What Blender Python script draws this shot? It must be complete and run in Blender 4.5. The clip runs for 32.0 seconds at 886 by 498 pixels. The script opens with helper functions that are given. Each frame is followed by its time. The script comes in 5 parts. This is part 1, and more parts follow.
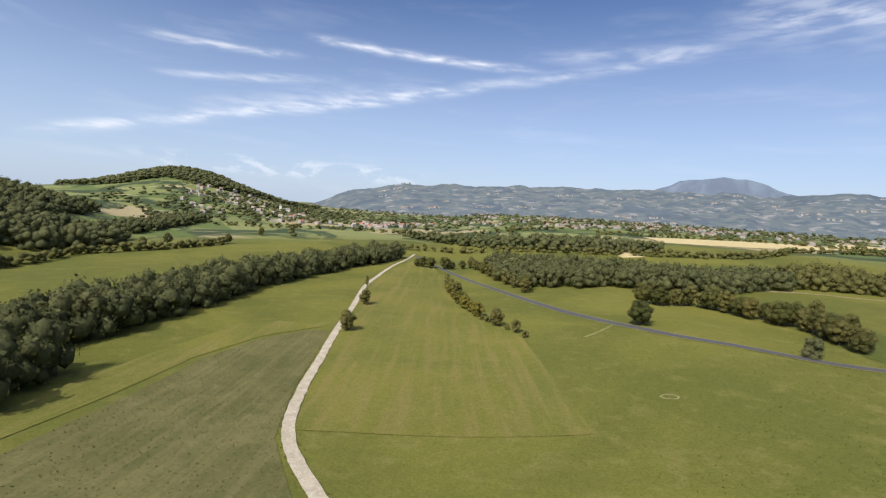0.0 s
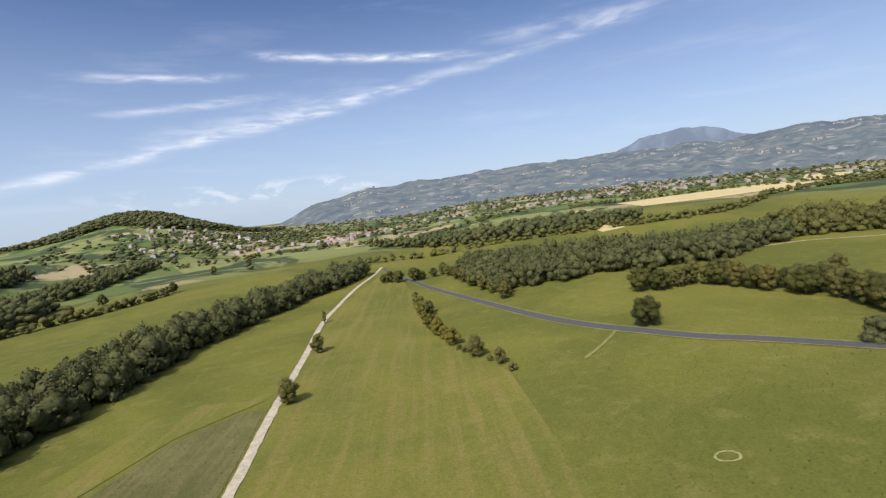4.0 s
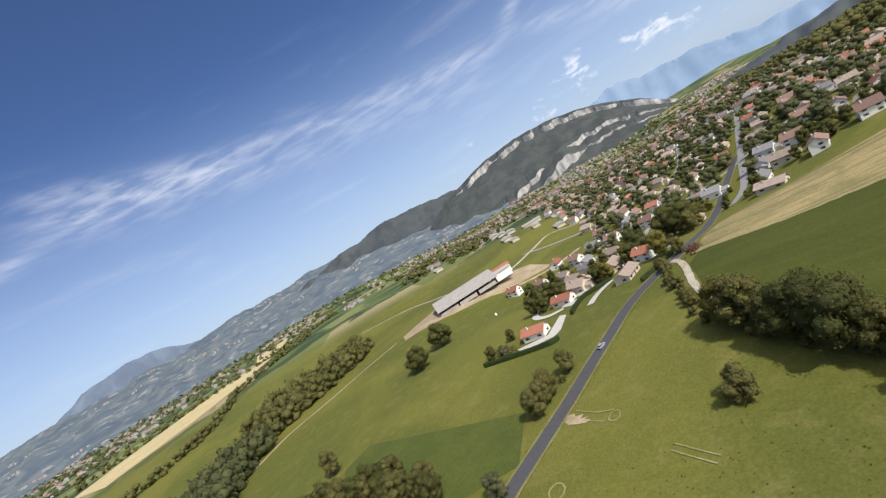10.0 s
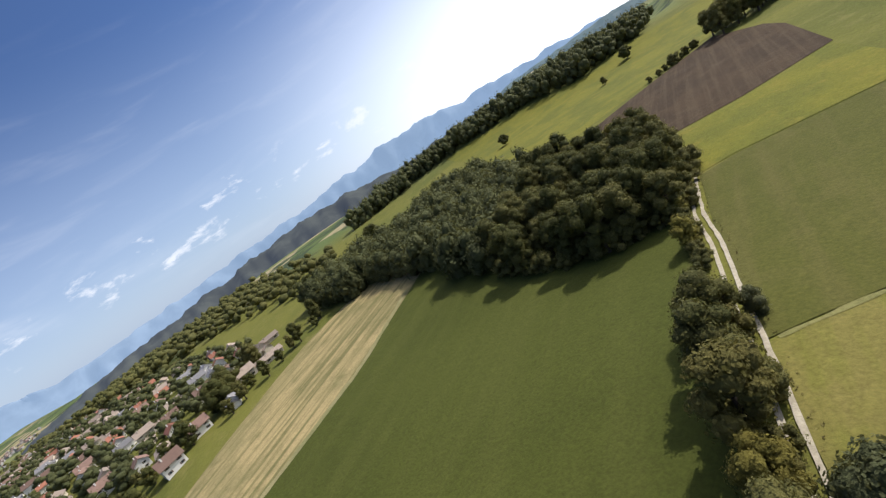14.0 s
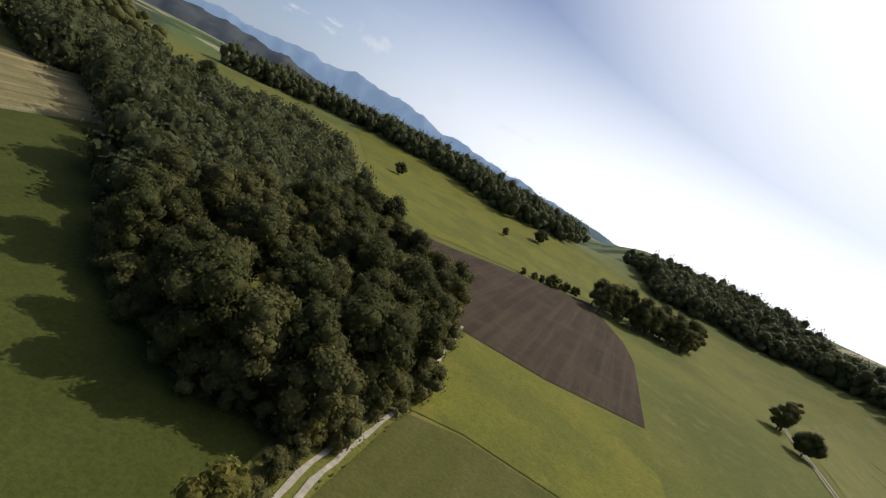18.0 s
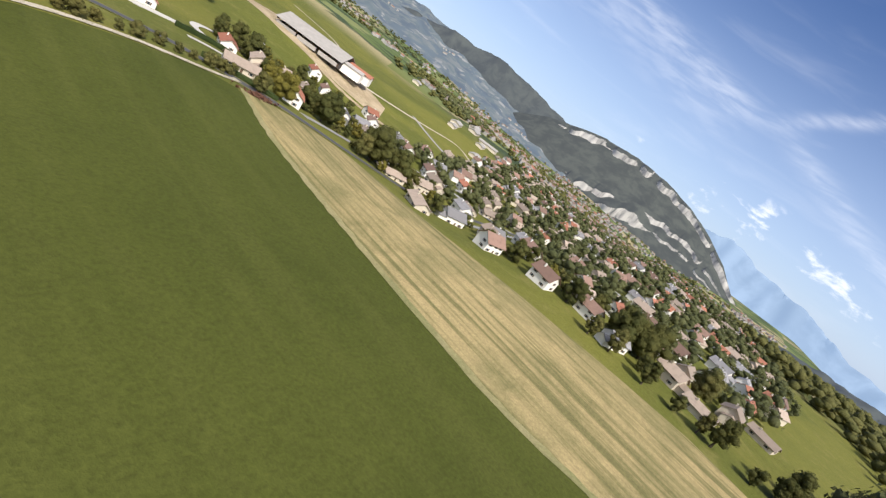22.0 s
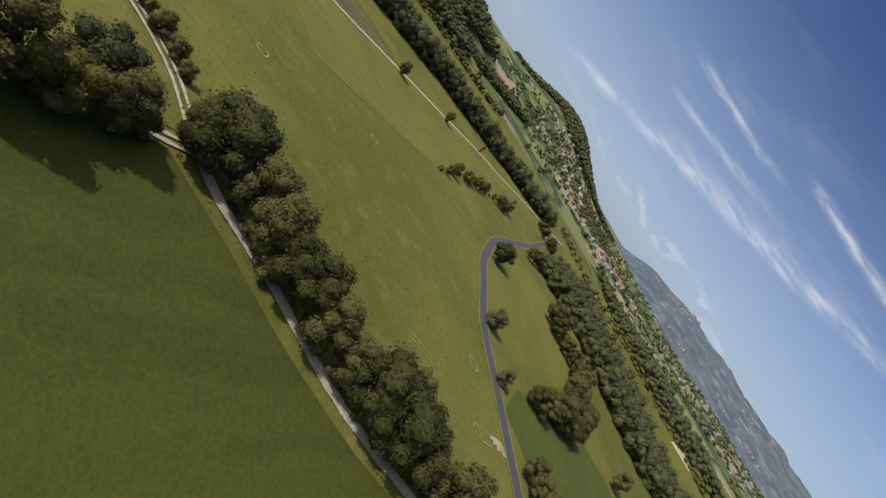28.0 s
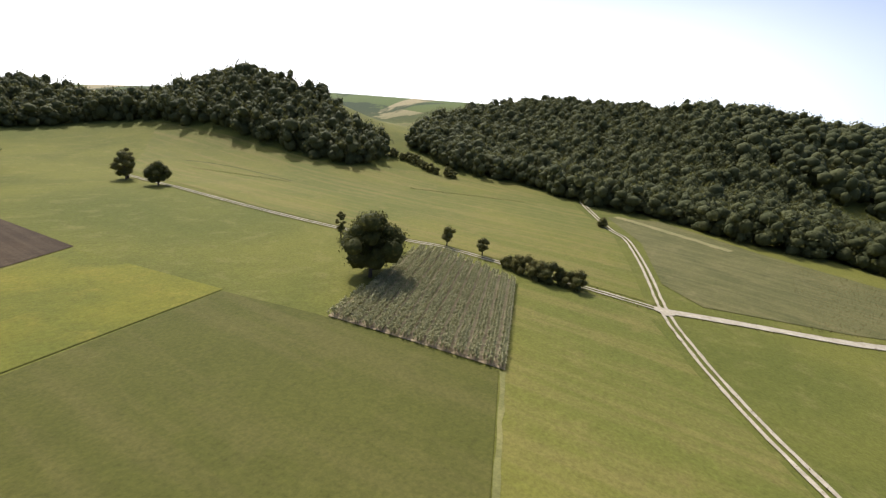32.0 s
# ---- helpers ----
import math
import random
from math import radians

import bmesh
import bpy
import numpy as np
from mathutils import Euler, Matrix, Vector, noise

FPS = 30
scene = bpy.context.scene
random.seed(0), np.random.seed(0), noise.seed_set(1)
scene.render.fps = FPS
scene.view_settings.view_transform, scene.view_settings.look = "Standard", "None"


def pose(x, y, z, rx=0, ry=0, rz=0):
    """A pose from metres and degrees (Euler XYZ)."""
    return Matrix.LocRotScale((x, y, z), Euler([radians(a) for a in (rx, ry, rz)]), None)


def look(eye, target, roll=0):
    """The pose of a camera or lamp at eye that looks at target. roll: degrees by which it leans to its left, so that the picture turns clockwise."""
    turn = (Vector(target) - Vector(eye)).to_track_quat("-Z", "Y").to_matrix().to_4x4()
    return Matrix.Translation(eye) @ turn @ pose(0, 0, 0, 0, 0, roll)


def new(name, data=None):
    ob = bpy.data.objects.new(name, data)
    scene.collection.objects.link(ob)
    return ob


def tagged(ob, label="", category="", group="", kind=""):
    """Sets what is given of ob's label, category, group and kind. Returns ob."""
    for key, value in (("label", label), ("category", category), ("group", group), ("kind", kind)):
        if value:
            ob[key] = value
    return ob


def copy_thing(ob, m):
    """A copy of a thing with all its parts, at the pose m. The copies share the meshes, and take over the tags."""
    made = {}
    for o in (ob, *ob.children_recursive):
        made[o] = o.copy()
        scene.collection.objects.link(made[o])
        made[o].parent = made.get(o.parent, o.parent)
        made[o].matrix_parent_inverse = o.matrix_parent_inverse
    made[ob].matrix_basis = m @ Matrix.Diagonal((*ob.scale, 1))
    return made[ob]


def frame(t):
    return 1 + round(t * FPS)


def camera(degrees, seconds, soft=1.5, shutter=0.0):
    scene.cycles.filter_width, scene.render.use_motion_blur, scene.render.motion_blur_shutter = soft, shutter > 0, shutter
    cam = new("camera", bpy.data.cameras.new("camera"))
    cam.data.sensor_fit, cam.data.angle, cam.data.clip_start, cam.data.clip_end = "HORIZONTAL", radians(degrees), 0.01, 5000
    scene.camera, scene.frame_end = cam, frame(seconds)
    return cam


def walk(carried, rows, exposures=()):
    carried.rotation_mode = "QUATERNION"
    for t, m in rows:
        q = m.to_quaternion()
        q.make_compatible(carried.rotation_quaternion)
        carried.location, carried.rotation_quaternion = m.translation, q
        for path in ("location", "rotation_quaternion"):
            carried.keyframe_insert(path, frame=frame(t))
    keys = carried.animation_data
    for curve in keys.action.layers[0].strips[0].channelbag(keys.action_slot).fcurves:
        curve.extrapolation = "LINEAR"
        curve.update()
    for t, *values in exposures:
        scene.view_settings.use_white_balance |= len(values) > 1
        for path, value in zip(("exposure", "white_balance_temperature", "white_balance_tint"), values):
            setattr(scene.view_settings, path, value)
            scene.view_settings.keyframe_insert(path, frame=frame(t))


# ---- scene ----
# ---- camera and its walk ----
cam = camera(87.0, 32.0, soft=1.3)
ROWS = [
    (0, -0.17, 1.59, 65.19, 84.05, -3.42, 0.77),
    (0.5, 0.68, 8.20, 65.70, 82.52, -3.94, -0.43),
    (1, 1.50, 14.95, 66.43, 82.32, -1.68, -0.67),
    (1.5, 2.63, 21.84, 67.01, 82.91, 0.48, 2.70),
    (2, 3.95, 28.89, 67.58, 82.79, 0.26, 0.19),
    (2.5, 5.36, 36.06, 68.35, 83.65, 0.87, -1.44),
    (4.5, 16.43, 61.72, 74.29, 82.47, 9.85, -6.12),
    (5, 19.65, 68.64, 75.35, 80.64, 9.67, -13.12),
    (5.5, 22.84, 75.18, 76.32, 83.81, 11.43, -12.59),
    (6, 27.47, 81.65, 77.60, 85.23, 11.67, -14.61),
    (6.5, 32.75, 87.99, 78.77, 87.10, 19.12, -21.77),
    (7, 38.73, 93.74, 79.34, 88.71, 17.61, -23.35),
    (7.5, 45.55, 98.84, 79.87, 85.61, 13.29, -33.69),
    (8, 52.33, 103.97, 80.67, 83.78, 19.06, -40.54),
    (8.5, 59.47, 108.24, 81.29, 87.70, 23.41, -41.97),
    (9, 67.21, 111.90, 80.95, 87.71, 24.73, -48.87),
    (9.5, 75.69, 114.34, 81.15, 87.79, 28.61, -55.25),
    (10, 84.33, 115.52, 81.49, 85.97, 31.53, -66.83),
    (10.5, 93.22, 115.16, 81.84, 84.71, 34.56, -77.35),
    (11, 102.46, 113.83, 81.69, 90.42, 37.24, -79.16),
    (11.5, 112.53, 111.62, 80.74, 86.27, 35.74, -93.43),
    (12, 122.38, 109.20, 79.02, 89.57, 43.00, -101.39),
    (12.5, 131.32, 105.26, 76.88, 90.33, 40.71, -110.77),
    (13, 139.10, 99.77, 75.36, 82.51, 39.46, -130.12),
    (13.5, 143.33, 92.68, 74.16, 76.61, 33.92, -142.84),
    (14, 145.73, 84.27, 73.24, 74.30, 33.34, -152.31),
    (14.5, 147.48, 75.82, 72.37, 72.43, 24.28, -158.73),
    (15, 148.75, 67.45, 72.00, 71.48, 16.88, -165.00),
    (15.5, 149.47, 59.20, 70.97, 73.23, 11.23, -166.71),
    (17.5, 144.29, 16.53, 63.11, 76.77, -16.74, -160.75),
    (18, 145.85, 7.44, 62.87, 76.59, -28.57, -155.20),
    (18.5, 148.54, -2.19, 62.74, 73.93, -33.28, -145.90),
    (19, 153.31, -11.90, 63.33, 68.93, -39.82, -132.96),
    (19.5, 160.51, -20.95, 64.60, 66.66, -45.00, -124.06),
    (20, 169.23, -27.43, 65.86, 58.68, -45.29, -103.35),
    (20.5, 177.87, -31.44, 66.20, 51.22, -49.67, -80.83),
    (21, 185.43, -34.36, 64.74, 54.39, -43.59, -68.18),
    (21.5, 192.73, -35.78, 63.10, 60.77, -43.63, -61.89),
    (22, 199.74, -35.33, 61.50, 67.57, -35.03, -50.62),
    (22.5, 205.83, -33.20, 60.65, 77.73, -24.43, -45.48),
    (23, 211.46, -30.48, 61.02, 85.14, -10.90, -39.39),
    (23.5, 216.60, -27.12, 61.98, 87.27, -11.51, -33.70),
    (24, 220.62, -23.22, 63.23, 90.26, -13.80, -34.51),
    (24.5, 224.14, -18.82, 64.79, 90.94, -14.41, -28.51),
    (26.5, 227.19, 5.25, 75.79, 88.33, -50.89, -4.52),
    (27, 226.59, 9.46, 75.49, 78.45, -56.28, 11.39),
    (27.5, 225.88, 14.06, 74.67, 65.73, -54.17, 35.75),
    (28, 223.52, 19.21, 73.39, 54.23, -54.52, 59.89),
    (28.5, 219.58, 22.82, 71.93, 52.37, -42.56, 78.22),
    (29, 214.33, 25.02, 70.47, 49.37, -40.87, 92.13),
    (29.5, 208.58, 26.45, 68.63, 51.51, -34.06, 99.52),
    (30, 202.26, 27.17, 66.31, 55.72, -25.87, 109.14),
    (30.5, 195.23, 25.83, 63.53, 62.56, -18.23, 110.74),
    (31, 187.56, 23.47, 61.87, 68.21, -10.07, 115.59),
    (31.5, 180.13, 20.33, 60.82, 72.36, -3.79, 116.34),
    (32, 173.36, 17.25, 59.72, 75.19, -4.03, 120.98),
]
EXPOSURES = [(0, 0.0, 6300, 12), (5, -0.05, 6300, 12), (9, -0.1, 6250, 12), (11, -0.05, 6150, 12), (13, -0.05, 6150, 12), (16, -0.2, 6200, 12), (18, -0.6, 6150, 12), (19.3, -0.7, 6150, 12), (20.2, -0.6, 6200, 12), (21, 0.1, 6250, 13), (22, 0.15, 6250, 12),
             (23, 0.12, 6300, 12), (24, 0.12, 6300, 12), (26.5, -0.1, 6250, 12), (27.2, -0.3, 6200, 12), (28, -0.5, 6150, 12), (29, -0.1, 6200, 13), (30, 0.17, 6300, 13), (31, 0.05, 6300, 13), (32, 0.08, 6300, 12)]
walk(cam, [(r[0], pose(*r[1:])) for r in ROWS], EXPOSURES)

# ---- sky, sun ----
SUN_AZ, SUN_EL = 213.0, 48.0
world = bpy.data.worlds.new("sky")
scene.world = world
world.use_nodes = True


class Nodes:
    """A short way to write node trees."""

    def __init__(self, tree):
        self.t = tree

    def make(self, kind, **kw):
        n = self.t.nodes.new(kind)
        for k, v in kw.items():
            if k == "operation":
                n.operation = v
            elif k == "data_type":
                n.data_type = v
            elif k == "blend_type":
                n.blend_type = v
            elif k == "feature":
                n.feature = v
        return n

    def put(self, socket, v):
        if hasattr(v, "is_output"):
            self.t.links.new(v, socket)
        else:
            socket.default_value = v

    def math(self, op, a, b=0.0, c=0.0, clamp=False):
        n = self.make("ShaderNodeMath", operation=op)
        n.use_clamp = clamp
        for s, v in zip(n.inputs, (a, b, c)):
            self.put(s, v)
        return n.outputs[0]

    def mix(self, fac, a, b, blend="MIX"):
        n = self.make("ShaderNodeMix", data_type="RGBA", blend_type=blend)
        self.put(n.inputs[0], fac)
        for s, v in ((n.inputs[6], a), (n.inputs[7], b)):
            self.put(s, (*v, 1) if isinstance(v, tuple) and len(v) == 3 else v)
        return n.outputs[2]

    def cloud(self, vec, scale, detail=3.0, rough=0.55, distortion=0.0):
        n = self.make("ShaderNodeTexNoise")
        self.put(n.inputs["Vector"], vec)
        n.inputs["Scale"].default_value, n.inputs["Detail"].default_value = scale, detail
        n.inputs["Roughness"].default_value, n.inputs["Distortion"].default_value = rough, distortion
        return n.outputs[0]

    def step(self, v, lo, hi):
        n = self.make("ShaderNodeMapRange")
        n.interpolation_type = "SMOOTHSTEP"
        for s, x in zip(n.inputs, (v, lo, hi, 0.0, 1.0)):
            self.put(s, x)
        return n.outputs[0]

    def mapped(self, vec, scale, rot=0.0):
        n = self.make("ShaderNodeMapping")
        self.put(n.inputs[0], vec)
        n.inputs["Scale"].default_value = scale
        n.inputs["Rotation"].default_value = (0, 0, radians(rot))
        return n.outputs[0]


def build_sky():
    t = world.node_tree
    t.nodes.clear()
    n = Nodes(t)
    out = n.make("ShaderNodeOutputWorld")
    bg = n.make("ShaderNodeBackground")
    sky = n.make("ShaderNodeTexSky")
    sky.sky_type, sky.sun_disc = "NISHITA", False
    sky.sun_elevation, sky.sun_rotation = radians(SUN_EL), radians(SUN_AZ)
    sky.air_density, sky.dust_density, sky.ozone_density, sky.altitude = 1.0, 0.7, 2.5, 500
    co = n.make("ShaderNodeTexCoord").outputs["Generated"]
    sep = n.make("ShaderNodeSeparateXYZ")
    n.put(sep.inputs[0], co)
    az = n.math("MULTIPLY", n.math("ARCTAN2", sep.outputs[0], sep.outputs[1]), 180 / math.pi)
    el = n.math("MULTIPLY", n.math("ARCSINE", sep.outputs[2]), 180 / math.pi)
    comb = n.make("ShaderNodeCombineXYZ")
    n.put(comb.inputs[0], az)
    n.put(comb.inputs[1], el)
    ae = comb.outputs[0]
    wisp = n.cloud(n.mapped(ae, (0.07, 0.42, 1), -12), 1.0, 4.0, 0.55, 0.4)
    fine = n.cloud(n.mapped(ae, (0.22, 1.1, 1), -14), 1.0, 4.0, 0.55, 0.3)
    bend = n.math("MULTIPLY_ADD", wisp, 1.2, -0.6)
    total = None
    # contrails and bands of cirrus: az, el of both ends, half width, strength
    for a0, e0, a1, e1, wd, st in ((-34, 14.6, -18, 14.8, 0.32, 0.75), (-32, 11.2, -14, 12.8, 0.34, 0.6), (-17, 17.0, 9, 15.3, 0.36, 0.95),
                                   (-42, 4.2, -17, 9.9, 0.48, 0.75), (-20, 9.0, 4, 13.7, 0.5, 0.85), (2, 13.3, 28, 16.8, 0.5, 0.45), (-30, 8.0, -4, 12.9, 0.9, 0.3),
                                   (30, 19.3, 50, 17.0, 0.9, 0.4), (28, 21.6, 84, 13.2, 0.9, 0.30), (26, 19.0, 82, 11.5, 1.8, 0.25), (8, 16.6, 28, 17.0, 0.6, 0.35),
                                   (83, 13.9, 94, 20.3, 0.6, 0.4), (83, 14.4, 108, 4.4, 0.9, 0.3)):
        length = math.hypot(a1 - a0, e1 - e0)
        ux, uy = (a1 - a0) / length, (e1 - e0) / length
        along = n.math("ADD", n.math("MULTIPLY", n.math("SUBTRACT", az, a0), ux), n.math("MULTIPLY", n.math("SUBTRACT", el, e0), uy))
        across = n.math("SUBTRACT", n.math("MULTIPLY", n.math("SUBTRACT", el, e0), ux), n.math("MULTIPLY", n.math("SUBTRACT", az, a0), uy))
        across = n.math("ADD", n.math("DIVIDE", across, wd), bend)
        body = n.math("POWER", 2.718, n.math("MULTIPLY", n.math("MULTIPLY", across, across), -0.8))
        ends = n.math("MULTIPLY", n.step(along, -2.0, 5.0), n.step(along, length + 2.0, length - 5.0))
        m = n.math("MULTIPLY", n.math("MULTIPLY", body, ends), n.math("MULTIPLY", n.math("MULTIPLY_ADD", n.step(fine, 0.32, 0.72), 0.85, 0.15), st * 0.85))
        total = m if total is None else n.math("ADD", total, m, clamp=True)
    # a low bank of fair-weather cumulus over the east and south
    puff = n.cloud(n.mapped(ae, (0.20, 0.42, 1), 0), 1.0, 7.0, 0.6, 0.2)
    bank = n.math("MULTIPLY", n.step(el, 9.0, 4.6), n.step(el, 2.0, 4.6))
    bank = n.math("MULTIPLY", bank, n.math("MULTIPLY", n.step(az, 66, 92), n.step(n.math("ABSOLUTE", az), 190, 170)))
    cum = n.math("MULTIPLY", n.step(n.math("ADD", puff, n.math("MULTIPLY_ADD", bank, 0.10, -0.08)), 0.53, 0.66), n.step(bank, 0.0, 0.35))
    low = n.math("MULTIPLY", n.math("MULTIPLY", n.step(el, 4.0, 3.0), n.step(el, 1.2, 2.2)), n.math("MULTIPLY", n.step(az, -40, -24), n.step(az, 0, -8)))
    cum = n.math("MAXIMUM", cum, n.math("MULTIPLY", n.math("MULTIPLY", n.step(puff, 0.50, 0.60), low), 0.45))
    total = n.math("MAXIMUM", total, n.math("MULTIPLY", cum, 0.75))
    veil = n.math("MULTIPLY", n.step(wisp, 0.5, 0.85), n.math("MULTIPLY", n.step(el, 30, 14), 0.14))
    total = n.math("MAXIMUM", total, veil)
    # thin white haze of the lower air, and the wide bright glare round the sun
    haze = n.math("MULTIPLY", n.step(el, 27, -3), 0.66)
    clear = n.mix(1.0, sky.outputs[0], (0.88, 1.0, 1.26), "MULTIPLY")
    hazed = n.mix(haze, clear, (7.6, 9.0, 10.9))
    sd = n.make("ShaderNodeVectorMath", operation="DOT_PRODUCT")
    n.put(sd.inputs[0], co)
    sa, se = radians(SUN_AZ), radians(SUN_EL)
    sd.inputs[1].default_value = (math.sin(sa) * math.cos(se), math.cos(sa) * math.cos(se), math.sin(se))
    side = n.math("ADD", n.math("MULTIPLY", sep.outputs[0], math.sin(sa)), n.math("MULTIPLY", sep.outputs[1], math.cos(sa)))
    low_glare = n.math("MULTIPLY", n.step(side, 0.05, 0.95), n.step(el, 25, 1))
    glare = n.math("MULTIPLY", n.math("MAXIMUM", n.step(sd.outputs["Value"], 0.50, 0.96), low_glare), 0.95)
    hazed = n.mix(glare, hazed, (22.0, 22.0, 21.8))
    total = n.math("MULTIPLY", total, n.math("SUBTRACT", 1.0, glare))
    n.put(bg.inputs[0], n.mix(total, hazed, (13.0, 13.1, 13.4)))
    bg.inputs[1].default_value = 0.085
    n.put(out.inputs[0], bg.outputs[0])


build_sky()
sun_data = bpy.data.lights.new("sun", "SUN")
sun_data.energy, sun_data.angle, sun_data.color = 5.0, radians(0.6), (1.0, 0.94, 0.84)
sun = new("sun", sun_data)
_a, _e = radians(SUN_AZ), radians(SUN_EL)
sun.matrix_world = look((math.sin(_a) * math.cos(_e) * 300, math.cos(_a) * math.cos(_e) * 300, math.sin(_e) * 300), (0, 0, 0))
scene.view_settings.exposure = 0.0

# ---- materials ----


def material(name, rough=0.8, spec=0.3):
    m = bpy.data.materials.new(name)
    m.use_nodes = True
    n = Nodes(m.node_tree)
    b = m.node_tree.nodes["Principled BSDF"]
    b.inputs["Roughness"].default_value = rough
    b.inputs["Specular IOR Level"].default_value = spec
    return m, n, b


def bumped(n, b, height, strength, distance):
    k = n.make("ShaderNodeBump")
    k.inputs["Strength"].default_value, k.inputs["Distance"].default_value = strength, distance
    n.put(k.inputs["Height"], height)
    n.put(b.inputs["Normal"], k.outputs[0])


def place(n):
    return n.make("ShaderNodeNewGeometry").outputs["Position"]


def plain(name, colour, rough=0.7, vary=0.15, scale=2.0, metal=0.0, spec=0.3):
    m, n, b = material(name, rough, spec)
    v = n.cloud(place(n), scale, 4.0)
    o = n.make("ShaderNodeObjectInfo").outputs["Random"]
    k = n.math("ADD", n.math("MULTIPLY_ADD", v, 2 * vary, 1 - vary), n.math("MULTIPLY_ADD", o, vary, -vary / 2))
    c = n.make("ShaderNodeCombineXYZ")
    for s in c.inputs:
        n.put(s, k)
    n.put(b.inputs["Base Color"], n.mix(1.0, colour, c.outputs[0], "MULTIPLY"))
    b.inputs["Metallic"].default_value = metal
    return m


def meadow(name, light, dark, dry, rows=0.0, row_angle=0.0, dryness=0.35, patch=0.012, streak=0.5):
    """Grass: two greens in patches, dry streaks and fine grain; rows: the width of mowing or sowing stripes."""
    m, n, b = material(name, 0.9, 0.12)
    p = place(n)
    big = n.step(n.cloud(p, patch, 4.0, 0.55, 0.6), 0.36, 0.64)
    mid = n.cloud(p, 0.11, 4.0, 0.6, 0.3)
    fine = n.cloud(p, 1.3, 4.0, 0.7)
    c = n.mix(big, dark, light)
    c = n.mix(n.math("MULTIPLY", n.step(mid, 0.50, 0.74), dryness), c, dry)
    if rows:
        w = n.cloud(n.mapped(p, (1 / rows, 0.012, 0.01), row_angle), 1.0, 3.0, 0.6)
        c = n.mix(n.math("MULTIPLY", n.step(w, 0.42, 0.66), streak), c, dry)
    tufty = n.cloud(p, 0.38, 4.0, 0.65)
    g = n.math("MULTIPLY", n.math("MULTIPLY_ADD", fine, 1.0, 0.48), n.math("MULTIPLY_ADD", tufty, 0.36, 0.82))
    k = n.make("ShaderNodeCombineXYZ")
    for s in k.inputs:
        n.put(s, g)
    n.put(b.inputs["Base Color"], n.mix(1.0, c, k.outputs[0], "MULTIPLY"))
    bumped(n, b, fine, 0.6, 0.25)
    return m


def leafage(name, a, b_, yellow=0.0, one=True):
    m, n, b = material(name, 0.75, 0.15)
    geo = n.make("ShaderNodeNewGeometry")
    isl = geo.outputs["Random Per Island"]
    obj = n.make("ShaderNodeObjectInfo").outputs["Random"] if one else n.cloud(geo.outputs["Position"], 0.085, 1.0)
    v = n.cloud(geo.outputs["Position"], 0.35, 3.0)
    c = n.mix(n.math("ADD", n.math("MULTIPLY", isl, 0.55), n.math("MULTIPLY_ADD", v, 0.9, -0.25), clamp=True), a, b_)
    c = n.mix(n.math("MULTIPLY", n.step(obj, 0.72, 1.0), 0.26 + yellow), c, (0.150, 0.122, 0.030))
    c = n.mix(n.math("MULTIPLY", n.step(obj, 0.30, 0.0), 0.45), c, (0.030, 0.042, 0.012))
    leaf = n.cloud(geo.outputs["Position"], 2.1, 4.0, 0.75)
    k = n.make("ShaderNodeCombineXYZ")
    for s in k.inputs:
        n.put(s, n.math("MULTIPLY_ADD", leaf, 1.7, 0.18))
    c = n.mix(1.0, c, k.outputs[0], "MULTIPLY")
    bumped(n, b, leaf, 0.9, 0.6)
    n.put(b.inputs["Base Color"], c)
    thin, both = n.make("ShaderNodeBsdfTranslucent"), n.make("ShaderNodeMixShader")
    n.put(thin.inputs[0], n.mix(0.5, c, (0.20, 0.18, 0.05)))
    both.inputs[0].default_value = 0.28
    n.put(both.inputs[1], b.outputs[0])
    n.put(both.inputs[2], thin.outputs[0])
    n.put(m.node_tree.nodes["Material Output"].inputs["Surface"], both.outputs[0])
    return m


GRASS = meadow("grass", (0.125, 0.123, 0.024), (0.074, 0.087, 0.018), (0.202, 0.149, 0.059))
M_LIGHT = meadow("mown_grass", (0.142, 0.135, 0.027), (0.104, 0.111, 0.022), (0.184, 0.147, 0.049), 5.0, 2.0, 0.45)
M_SOWN = meadow("young_crop", (0.060, 0.068, 0.012), (0.050, 0.058, 0.010), (0.072, 0.078, 0.016), 9.0, 4.0, 0.15, 0.015)
M_LIME = meadow("bright_meadow", (0.146, 0.139, 0.019), (0.106, 0.111, 0.018), (0.195, 0.160, 0.026), 0, 0, 0.55, 0.03)
M_STUB = meadow("stubble", (0.330, 0.255, 0.120), (0.230, 0.190, 0.085), (0.120, 0.112, 0.042), 3.6, 2.0, 0.5, 0.04, 0.85)
M_WEED = meadow("weedy_fallow", (0.112, 0.106, 0.038), (0.082, 0.084, 0.028), (0.160, 0.138, 0.058), 2.5, -12.0, 0.6, 0.05)
M_OLIVE = meadow("olive_meadow", (0.079, 0.080, 0.016), (0.067, 0.070, 0.014), (0.108, 0.095, 0.029), 7.0, 20.0, 0.35, 0.02)
M_PALE = meadow("dry_strip", (0.243, 0.211, 0.100), (0.184, 0.176, 0.074), (0.297, 0.252, 0.137), 0, 0, 0.5, 0.05)
M_EDGE = meadow("dry_edge", (0.195, 0.180, 0.066), (0.150, 0.146, 0.050), (0.235, 0.205, 0.090), 0, 0, 0.5, 0.06)
M_DARK = meadow("dark_pasture", (0.078, 0.092, 0.019), (0.066, 0.082, 0.017), (0.105, 0.108, 0.030), 0, 0, 0.25, 0.05)
